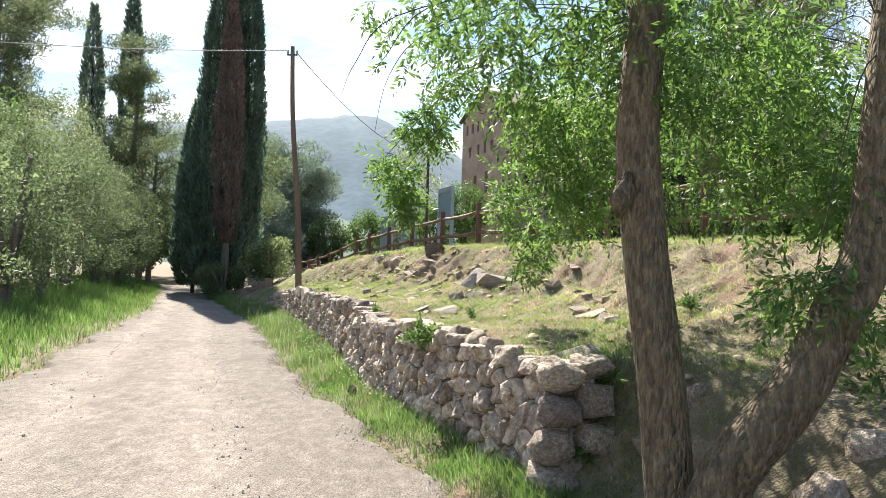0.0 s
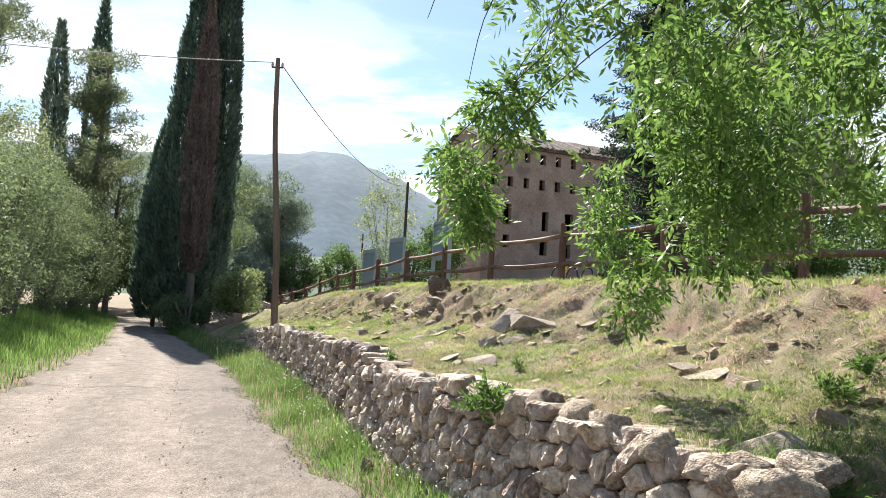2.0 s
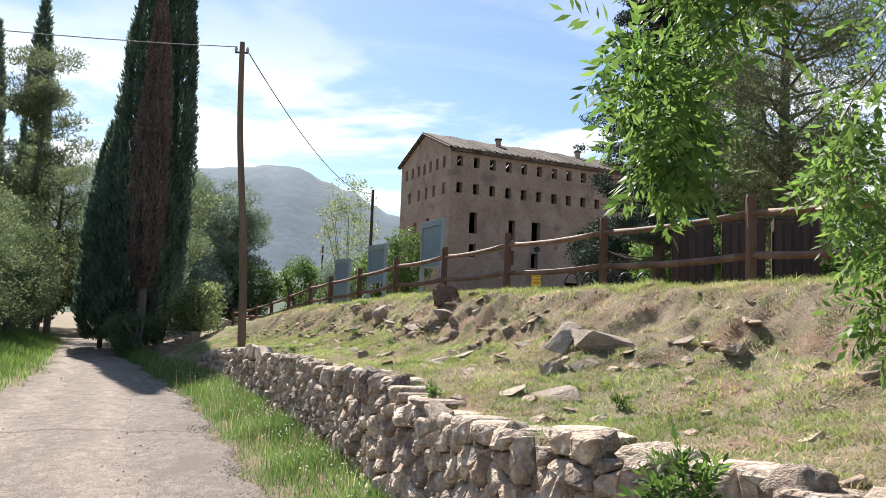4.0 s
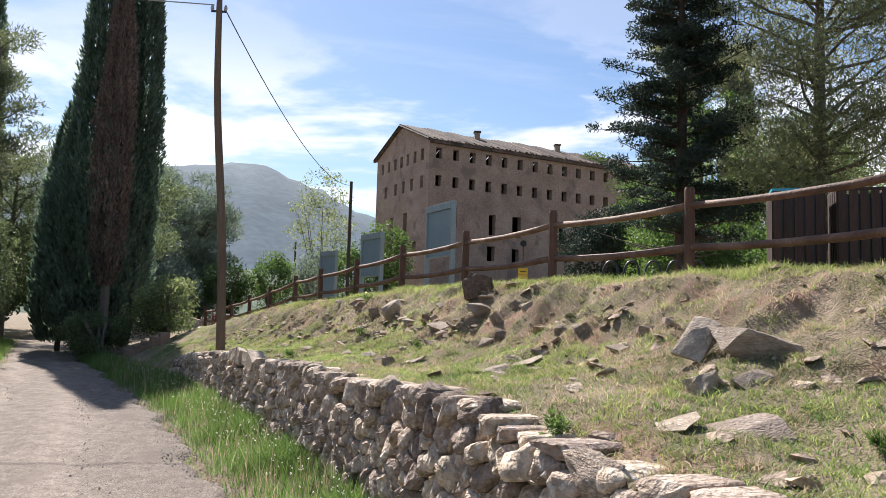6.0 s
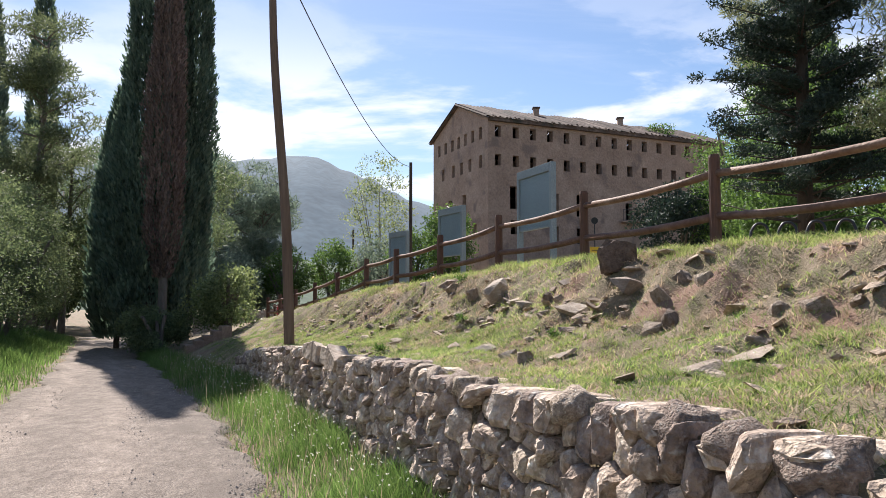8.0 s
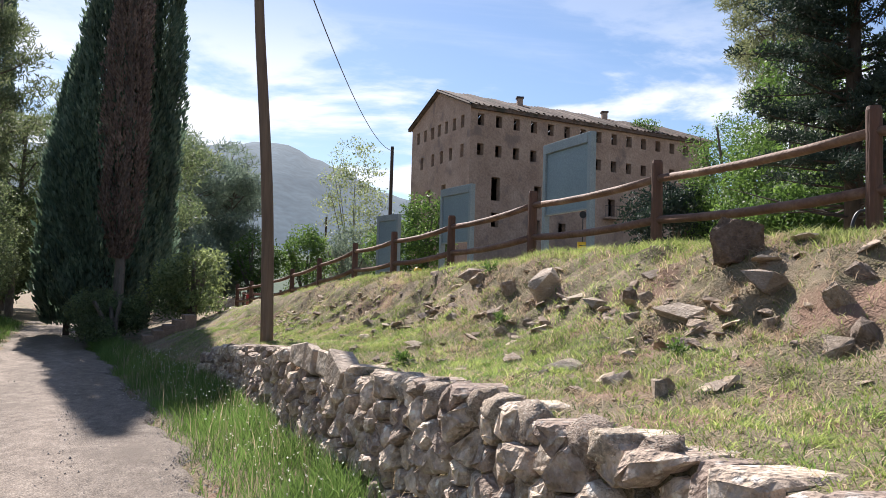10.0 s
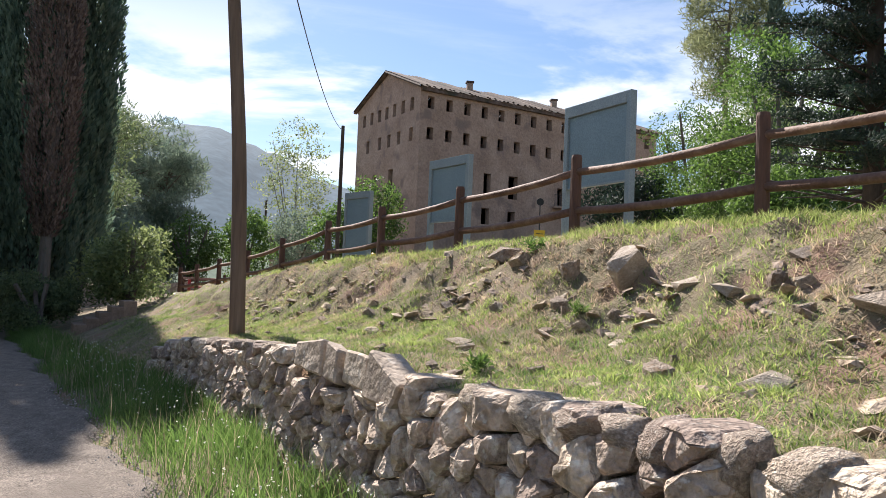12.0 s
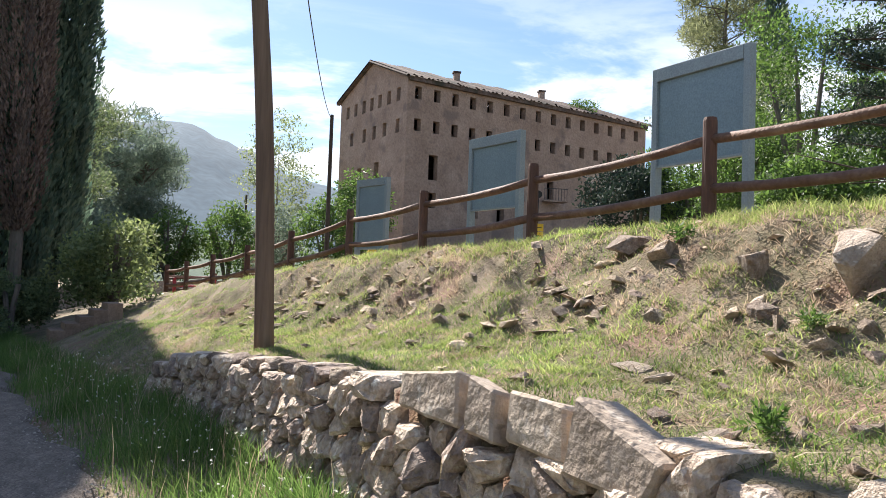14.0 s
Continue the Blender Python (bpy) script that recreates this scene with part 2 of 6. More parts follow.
CONIFER = leafy("conifer_needles", (0.018, 0.034, 0.026), (0.045, 0.068, 0.048), 0.15, 0.7)
PINE = leafy("pine_needles", (0.075, 0.10, 0.055), (0.16, 0.19, 0.10), 0.35, 0.6)
# paler and greyer than PINE: distance haze painted into the leaf colour
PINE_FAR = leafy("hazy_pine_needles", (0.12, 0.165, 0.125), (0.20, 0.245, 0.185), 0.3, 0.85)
GRASS = leafy("grass_blades", (0.06, 0.118, 0.036), (0.155, 0.235, 0.082), 0.46, 0.7)
BANK_GRASS = leafy("bank_grass_blades", (0.12, 0.168, 0.05), (0.32, 0.375, 0.155), 0.46, 0.7)
STRAW = leafy("dry_straw", (0.30, 0.24, 0.165), (0.54, 0.45, 0.33), 0.32, 0.8)
PETAL = leafy("white_petals", (0.6, 0.6, 0.55), (0.8, 0.8, 0.75), 0.3, 0.7, 0.1)
PINE_NEAR = leafy("near_pine_needles", (0.12, 0.145, 0.075), (0.24, 0.26, 0.145), 0.4, 0.7)
GRAVEL = surface("gravel_chips", [(0.24, 0.20, 0.17), (0.36, 0.31, 0.27), (0.46, 0.40, 0.35)], 9, 0.95, 0.5, 60, island=0.3)
GLOSSY = leafy("glossy_shrub_leaves", (0.09, 0.13, 0.055), (0.25, 0.30, 0.14), 0.4, 0.5)


# ---- building helpers ----
rng = np.random.default_rng(7)


def part(name, bm, material, parent=None, label="", smooth=False):
    """Links a bmesh as one mesh object, under parent if given."""
    me = bpy.data.meshes.new(name)
    bm.to_mesh(me)
    bm.free()
    me.materials.append(material)
    if smooth:
        me.polygons.foreach_set("use_smooth", [True] * len(me.polygons))
    ob = new(name, me)
    if parent is not None:
        ob.parent = parent
    if label:
        ob["label"] = label
    return ob


def raw(name, verts, faces, material, parent=None, smooth=False):
    me = bpy.data.meshes.new(name)
    me.from_pydata([tuple(v) for v in verts], [], faces)
    me.materials.append(material)
    if smooth:
        me.polygons.foreach_set("use_smooth", [True] * len(me.polygons))
    ob = new(name, me)
    if parent is not None:
        ob.parent = parent
    return ob


def thing(name, at, label, category, group="", kind="", turn=0.0):
    ob = new(name)
    ob.matrix_world = pose(*at, 0, 0, turn)
    ob.empty_display_size = 0.2
    return tagged(ob, label, category, group, kind)


def box(bm, lo, hi, bevel=0.0):
    got = bmesh.ops.create_cube(bm, size=1.0)["verts"]
    size = [h - l for l, h in zip(lo, hi)]
    mid = [(h + l) / 2 for l, h in zip(lo, hi)]
    bmesh.ops.scale(bm, vec=size, verts=got)
    bmesh.ops.translate(bm, vec=mid, verts=got)
    if bevel:
        edges = list({e for v in got for e in v.link_edges})
        bmesh.ops.bevel(bm, geom=edges, offset=bevel, segments=2, affect="EDGES", profile=0.7)
    return bm


def boxed(lo, hi, bevel=0.0):
    return box(bmesh.new(), lo, hi, bevel)


def tube(path, radii, sides=10, wobble=0.0, seed=0, bm=None, cap=True):
    """A tapering limb along a path of points."""
    bm = bm or bmesh.new()
    path = [Vector(p) for p in path]
    rnd = random.Random(seed)
    rings = []
    side = Vector((1, 0, 0))
    for n, p in enumerate(path):
        d = (path[min(n + 1, len(path) - 1)] - path[max(n - 1, 0)]).normalized()
        side = (side - d * side.dot(d))
        side = side.normalized() if side.length > 1e-4 else d.orthogonal().normalized()
        up = d.cross(side)
        ring = []
        for k in range(sides):
            a = 2 * math.pi * k / sides
            r = radii[n] * (1 + wobble * (rnd.random() - 0.5))
            ring.append(bm.verts.new(p + (side * math.cos(a) + up * math.sin(a)) * r))
        rings.append(ring)
    for a, b in zip(rings, rings[1:]):
        for k in range(sides):
            bm.faces.new((a[k], a[(k + 1) % sides], b[(k + 1) % sides], b[k]))
    if cap:
        bm.faces.new(rings[0][::-1])
        bm.faces.new(rings[-1])
    return bm


def bent(points, steps):
    """A smooth path through a few points."""
    pts = [Vector(p) for p in points]
    out = []
    for n in range(len(pts) - 1):
        a, b, c, d = pts[max(n - 1, 0)], pts[n], pts[n + 1], pts[min(n + 2, len(pts) - 1)]
        for k in range(steps):
            t = k / steps
            out.append(0.5 * ((2 * b) + (c - a) * t + (2 * a - 5 * b + 4 * c - d) * t * t + (3 * b - a - 3 * c + d) * t ** 3))
    return out + [pts[-1]]


def units(n):
    v = rng.normal(size=(n, 3))
    return v / np.linalg.norm(v, axis=1)[:, None]


def leaves(name, at, length, material, parent=None, way=None, bias=0.0, width=0.42, spread=0.35):
    """One folded diamond leaf at each point of at; way: a direction that they lean to."""
    at = np.asarray(at, float)
    n = len(at)
    d = units(n)
    if way is not None:
        d = d * (1 - bias) + np.asarray(way, float) * bias
        d /= np.linalg.norm(d, axis=1)[:, None] + 1e-9
    s = np.cross(d, units(n))
    s /= np.linalg.norm(s, axis=1)[:, None] + 1e-9
    up = np.cross(s, d)
    ln = length * (1 + spread * rng.uniform(-1, 1, n))[:, None]
    w = ln * width
    v = np.empty((n, 4, 3))
    v[:, 0] = at
    v[:, 1] = at + d * ln * 0.45 + s * w * 0.5 + up * w * 0.12
    v[:, 2] = at + d * ln
    v[:, 3] = at + d * ln * 0.45 - s * w * 0.5 + up * w * 0.12
    me = bpy.data.meshes.new(name)
    me.vertices.add(4 * n)
    me.vertices.foreach_set("co", v.reshape(-1).astype(np.float32))
    me.loops.add(4 * n)
    me.loops.foreach_set("vertex_index", np.arange(4 * n, dtype=np.int32))
    me.polygons.add(n)
    me.polygons.foreach_set("loop_start", np.arange(0, 4 * n, 4, dtype=np.int32))
    me.materials.append(material)
    me.update(calc_edges=True)
    ob = new(name, me)
    if parent is not None:
        ob.parent = parent
    return ob


def blades(name, roots, height, material, lean=0.35, width=0.006, label="", category="grass"):
    """Grass: bent three-sided blades at the roots."""
    roots = np.asarray(roots, float)
    n = len(roots)
    h = np.asarray(height, float) * rng.uniform(0.55, 1.3, n)
    a = rng.uniform(0, 2 * math.pi, n)
    side = np.stack([np.cos(a), np.sin(a), np.zeros(n)], 1)
    b = rng.uniform(0, 2 * math.pi, n)
    out = np.stack([np.cos(b), np.sin(b), np.zeros(n)], 1) * (h * lean * rng.uniform(0.2, 1.6, n))[:, None]
    w = width * rng.uniform(0.6, 1.5, n)[:, None]
    up = np.zeros((n, 3))
    up[:, 2] = h
    v = np.empty((n, 5, 3))
    v[:, 0] = roots - side * w
    v[:, 1] = roots + side * w
    v[:, 2] = roots + up * 0.55 + out * 0.3 + side * w * 0.8
    v[:, 3] = roots + up * 0.55 + out * 0.3 - side * w * 0.8
    v[:, 4] = roots + up * 0.95 + out
    idx = (np.arange(n)[:, None] * 5 + np.array([0, 1, 2, 3, 3, 2, 4])).reshape(-1).astype(np.int32)
    me = bpy.data.meshes.new(name)
    me.vertices.add(5 * n)
    me.vertices.foreach_set("co", v.reshape(-1).astype(np.float32))
    me.loops.add(7 * n)
    me.loops.foreach_set("vertex_index", idx)
    me.polygons.add(2 * n)
    me.polygons.foreach_set("loop_start", (np.arange(n)[:, None] * 7 + np.array([0, 4])).reshape(-1).astype(np.int32))
    me.materials.append(material)
    me.update(calc_edges=True)
    return tagged(new(name, me), label, category, "", "stuff")


def cloud(centre, radii, n, shell=0.55):
    """Points in an ellipsoid, denser towards its skin."""
    r = rng.uniform(shell ** 3, 1, n) ** (1 / 3)
    return np.asarray(centre) + units(n) * r[:, None] * np.asarray(radii)


# ---- the plan: lines that run up the lane ----
def line(rows):
    rows = np.array(rows, float)
    return lambda y, c=1: np.interp(y, rows[:, 0], rows[:, c])


road_right = line([(-12, 5.6), (-3, 3.1), (2, 1.2), (5.3, 0.0), (6.2, -0.33), (8.4, -1.32), (10.2, -2.2), (12.5, -3.1), (15, -3.98), (17.6, -4.9), (20.3, -6.0), (22.3, -6.9), (24.7, -8.0), (27, -8.9), (31.5, -11.0), (40, -14.1), (50, -17.9), (70, -27)])
road_left = line([(-12, -0.6), (-3, -2.6), (4, -4.5), (8.8, -5.85), (10.8, -6.5), (13.5, -7.35), (17.7, -8.55), (20, -9.2), (24, -10.4), (31.5, -13.3), (40.8, -17.0), (51, -21.0), (70, -29)])
wall_x = line([(-12, 8), (-3, 5.0), (2, 2.4), (4.6, 1.08), (5.6, 0.6), (6.5, 0.2), (7.9, -0.5), (9.8, -1.22), (12, -1.88), (13.9, -2.5), (16, -3.27), (17.2, -3.68), (18.6, -4.23), (20.8, -5.04), (23, -5.88), (26.5, -7.65), (31, -10), (40, -13.4), (50, -17), (70, -26)])
wall_top = line([(-12, 0.5), (2, 0.7), (4.6, 0.98), (5.6, 1.03), (6.9, 1.1), (8.2, 1.06), (9.3, 0.98), (10, 1.0), (11, 1.1), (12, 1.12), (13, 1.08), (14.1, 1.04), (15, 1.06), (16, 1.03), (16.9, 1.0), (18, 1.0), (19, 0.98), (20.2, 0.93), (21.6, 0.84), (22.5, 0.78), (23.4, 0.68), (24.2, 0.6), (26, 0.52), (31, 0.5), (35, 0.4), (42, 0.15), (60, 0.1)])
POSTS = [(9.9, -2.6, 2.0), (8.7, -0.3, 2.05), (7.65, 1.8, 2.08), (6.6, 3.9, 2.1), (5.5, 6.0, 2.12), (4.45, 8.1, 2.14), (3.42, 10.18, 2.15), (2.41, 12.24, 2.16), (1.33, 14.5, 2.15), (0.25, 16.48, 2.15), (-0.66, 18.72, 2.13), (-1.6, 20.71, 2.08),
         (-2.48, 22.78, 1.97), (-3.35, 24.71, 1.87), (-4.14, 27.05, 1.82), (-5.05, 29.12, 1.59), (-5.94, 31.3, 1.40), (-6.82, 33.3, 1.24), (-7.62, 35.0, 1.10), (-8.3, 36.4, 1.02)]
fence_x = line([(-12, 14.8)] + [(p[1], p[0]) for p in POSTS] + [(45, -12), (70, -24)])
fence_z = line([(-12, 2.0)] + [(p[1], p[2]) for p in POSTS] + [(45, 0.45), (70, 0.4)])
RISE = np.array([(0, 0), (0.3, 0.11), (0.45, 0.25), (0.55, 0.36), (0.65, 0.54), (0.76, 0.84), (0.88, 0.97), (1, 1)])


def lumps(x, y, scale, seed=0.0):
    """Smooth unevenness, about -1 to 1, for arrays."""
    out = np.zeros(np.broadcast(x, y).shape)
    for n, (fx, fy, p) in enumerate(((1.0, 0.37, 0.3), (-0.53, 1.13, 1.7), (1.71, -0.9, 4.1), (0.8, 2.03, 2.2), (-2.6, 1.4, 0.9))):
        out += np.sin((x * fx + y * fy) * scale + p + seed * (n + 1)) / (1 + 0.5 * n)
    return out / 2.6


def clods(x, y):
    """Lattice noise from 0 to 1, for arrays."""
    ix, iy = np.floor(x), np.floor(y)
    fx, fy = x - ix, y - iy
    fx, fy = fx * fx * (3 - 2 * fx), fy * fy * (3 - 2 * fy)

    def h(a, b):
        v = np.sin(a * 127.1 + b * 311.7) * 43758.5453
        return v - np.floor(v)

    return (h(ix, iy) * (1 - fx) + h(ix + 1, iy) * fx) * (1 - fy) + (h(ix, iy + 1) * (1 - fx) + h(ix + 1, iy + 1) * fx) * fy


def ground_z(x, y):
    x, y = np.asarray(x, float), np.asarray(y, float)
    rl, rr, wx, fx = road_left(y), road_right(y), wall_x(y), fence_x(y)
    wt, fz = wall_top(y) - 0.06, fence_z(y)
    near = np.clip((60 - y) / 20, 0, 1)
    z_left = 0.02 + 0.30 * np.clip((rl - x) / 4, 0, 1) + 0.05 * lumps(x, y, 1.3) * np.clip((rl - x), 0, 1)
    z_road = -0.07 + 0 * x
    z_verge = -0.02 + 0.14 * np.clip((x - rr) / np.maximum(wx - rr, 0.2), 0, 1) + 0.03 * lumps(x, y, 3.0, 1)
    u = np.clip((x - wx) / np.maximum(fx - wx, 0.5), 0, 1)
    bank = wt + (fz - wt) * np.interp(u, RISE[:, 0], RISE[:, 1])
    steep = np.exp(-((u - 0.66) / 0.2) ** 2)
    rough = 0.11 * (clods(x * 1.3, y * 1.3) - 0.5) + 0.10 * (clods(x * 3.1 + 7, y * 3.1) - 0.5) * (0.4 + steep) + 0.065 * (clods(x * 7.7, y * 7.7 + 3) - 0.5) * (0.35 + steep) + 0.17 * (0.5 - np.abs(clods(x * 2.2 + 3, y * 2.2 + 9) - 0.5) * 2) * steep
    bank = bank + rough * np.clip(u * 5, 0, 1) * np.clip((1.15 - u) * 3, 0.15, 1) * near
    target = 2.15 + 0.03 * np.clip(y - 18, 0, 65)
    flat = np.clip((x - fx) / 12, 0, 1) * (target - fz) * np.clip((x + 7) / 9, 0.22, 1) * np.clip((y - 8) / 10, 0, 1) * np.clip((400 - np.hypot(x, y)) / 300, 0, 1)
    ends = np.clip((5.3 - y) / 0.5, 0, 1) + np.clip((y - 23.7) / 0.8, 0, 1)
    ramp = np.clip((x - wx) / 1.3, 0, 1)
    bank = np.where(ends > 0, bank + (0.12 - bank) * np.clip(ends, 0, 1) * (1 - ramp * ramp * (3 - 2 * ramp)), bank)
    z_bank = bank + flat + (fx < x) * 0.04 * lumps(x, y, 0.9, 5) * near
    z = np.where(x < rl, z_left, np.where(x < rr, z_road, np.where(x < wx, z_verge, z_bank)))
    return z


def gz(x, y):
    return float(ground_z(np.array([x]), np.array([y]))[0])


def axis(lo, hi, step, far, grow=1.25):
    mid = list(np.arange(lo, hi + step / 2, step))
    out, s, v = [], step, hi
    while v < far:
        s *= grow
        v += s
        out.append(v)
    before, s, v = [], step, lo
    while v > -far:
        s *= grow
        v -= s
        before.append(v)
    return np.array(before[::-1] + mid + out)


def build_ground():
    xs, ys = axis(-7, 6, 0.06, 2600, 1.2), axis(2, 28, 0.066, 2600, 1.2)
    gx, gy = np.meshgrid(xs, ys)
    v = np.stack([gx, gy, ground_z(gx, gy)], -1).reshape(-1, 3)
    w, h = len(xs), len(ys)
    i = (np.arange(h - 1)[:, None] * w + np.arange(w - 1)[None, :]).reshape(-1)
    f = np.stack([i, i + 1, i + 1 + w, i + w], 1)
    me = bpy.data.meshes.new("ground")
    me.vertices.add(len(v))
    me.vertices.foreach_set("co", v.reshape(-1).astype(np.float32))
    me.loops.add(f.size)
    me.loops.foreach_set("vertex_index", f.reshape(-1).astype(np.int32))
    me.polygons.add(len(f))
    me.polygons.foreach_set("loop_start", np.arange(0, f.size, 4, dtype=np.int32))
    me.polygons.foreach_set("use_smooth", np.ones(len(f), dtype=bool))
    me.materials.append(SOIL)
    me.update(calc_edges=True)
    return tagged(new("ground", me), "grassy earth bank with dry patches beside the lane", "ground", "", "structure")


def wear_tracks(material):
    """Pale packed wheel tracks and darker loose gravel between them and at the edges."""
    nt, lk = material.node_tree.nodes, material.node_tree.links
    b = nt["Principled BSDF"]
    old = b.inputs["Base Color"].links[0].from_socket
    at = nt.new("ShaderNodeAttribute")
    at.attribute_name = "across"
    co = nt.new("ShaderNodeTexCoord")
    ns = nt.new("ShaderNodeTexNoise")
    ns.inputs["Scale"].default_value, ns.inputs["Detail"].default_value = 0.8, 6
    lk.new(co.outputs["Object"], ns.inputs["Vector"])
    ad = nt.new("ShaderNodeMath")
    ad.operation = "MULTIPLY_ADD"
    ad.inputs[1].default_value, ad.inputs[2].default_value = 0.22, -0.11
    lk.new(ns.outputs["Fac"], ad.inputs[0])
    sm = nt.new("ShaderNodeMath")
    sm.operation = "ADD"
    lk.new(at.outputs["Fac"], sm.inputs[0])
    lk.new(ad.outputs[0], sm.inputs[1])
    ramp = nt.new("ShaderNodeValToRGB")
    el = ramp.color_ramp.elements
    for pos, v in ((0.12, 0.95), (0.24, 1.28), (0.38, 0.92), (0.5, 0.98), (0.62, 1.2), (0.75, 0.88)):
        el.new(pos).color = (v, v * 0.985, v * 0.965, 1)
    el[0].color, el[-1].color = (0.85, 0.84, 0.8, 1), (0.82, 0.81, 0.79, 1)
    lk.new(sm.outputs[0], ramp.inputs[0])
    mu = nt.new("ShaderNodeMixRGB")
    mu.blend_type = "MULTIPLY"
    mu.inputs["Fac"].default_value = 1.0
    lk.new(old, mu.inputs["Color1"])
    lk.new(ramp.outputs[0], mu.inputs["Color2"])
    lk.new(mu.outputs[0], b.inputs["Base Color"])


def build_road():
    ys = np.concatenate([np.arange(-12, 30, 0.15), np.arange(30, 70, 0.8)])
    us = np.linspace(0, 1, 44)
    verts, faces = [], []
    for y in ys:
        a, b = road_left(y), road_right(y)
        a += 0.16 * math.sin(y * 1.9) + 0.09 * math.sin(y * 5.3 + 1)
        b += 0.10 * math.sin(y * 2.3 + 2) + 0.07 * math.sin(y * 6.1)
        for u in us:
            x = a + (b - a) * u
            edge = min(u, 1 - u)
            z = 0.008 + 0.03 * math.sin(math.pi * u) - 0.028 * (math.exp(-((u - 0.27) / 0.07) ** 2) + math.exp(-((u - 0.68) / 0.07) ** 2))
            z += 0.007 * noise.noise((x * 2.2, y * 1.1, 0)) + 0.004 * noise.noise((x * 7, y * 5, 3))
            z -= 0.09 * max(0.0, 1 - edge / 0.025)
            verts.append((x, y, z))
    n = len(us)
    for j in range(len(ys) - 1):
        for k in range(n - 1):
            faces.append((j * n + k, j * n + k + 1, (j + 1) * n + k + 1, (j + 1) * n + k))
    ob = raw("road", verts, faces, ROAD, smooth=True)
    across = ob.data.attributes.new("across", "FLOAT", "POINT")
    across.data.foreach_set("value", np.tile(us, len(ys)).astype(np.float32))
    wear_tracks(ROAD)
    return tagged(ob, "pinkish gravel country lane with worn wheel tracks", "road", "", "structure")


ground = build_ground()
road = build_road()


# ---- stones ----
def stone_mesh(name, material, seed, blocky=0.55, points=26, cuts=1, jag=0.05, smooth=False):
    """An angular, slightly rounded stone that fills about a unit box."""
    rnd = random.Random(seed)
    bm = bmesh.new()
    for _ in range(points):
        v = Vector([rnd.gauss(0, 1) for _ in range(3)]).normalized()
        m = max(abs(c) for c in v)
        cube = v / m
        p = v.lerp(cube, blocky) * rnd.uniform(0.86, 1.04)
        bm.verts.new(p * 0.5)
    bmesh.ops.convex_hull(bm, input=bm.verts)
    bmesh.ops.delete(bm, geom=[v for v in bm.verts if not v.link_faces], context="VERTS")
    if cuts:
        bmesh.ops.subdivide_edges(bm, edges=bm.edges, cuts=cuts, use_grid_fill=True)
        for v in bm.verts:
            v.co *= 1 + jag * noise.noise(v.co * 5 + Vector((seed, 0, 0))) + jag * 0.8 * noise.noise(v.co * 13 + Vector((0, seed, 0)))
    bmesh.ops.recalc_face_normals(bm, faces=bm.faces)
    me = bpy.data.meshes.new(name)
    bm.to_mesh(me)
    bm.free()
    me.materials.append(material)
    if smooth:
        me.polygons.foreach_set("use_smooth", [True] * len(me.polygons))
    return me


STONES = [stone_mesh("stone", STONE, 100 + n, 0.5 + 0.05 * (n % 6), 30, 2, 0.09, True) for n in range(18)]
ROCKS = [stone_mesh("rock", ROCK, 300 + n, 0.35 + 0.1 * (n % 5), 10 + n % 4, 3, 0.09) for n in range(12)]
CAPS = [stone_mesh("cap_stone", STONE, 900 + n, 0.3 + 0.07 * (n % 4), 36, 2, 0.13, True) for n in range(12)]
CHIPS = [stone_mesh("chip", ROCK, 700 + n, 0.2, 12, 0) for n in range(10)]
SLABS = [stone_mesh("slab", SLATE, 500 + n, 0.9, 13, 3, 0.05) for n in range(6)]


def wall_frame(y):
    d = Vector((wall_x(y + 0.3) - wall_x(y - 0.3), 0.6, 0)).normalized()
    return d, Vector((-d.y, d.x, 0))       # along the wall, and out towards the lane


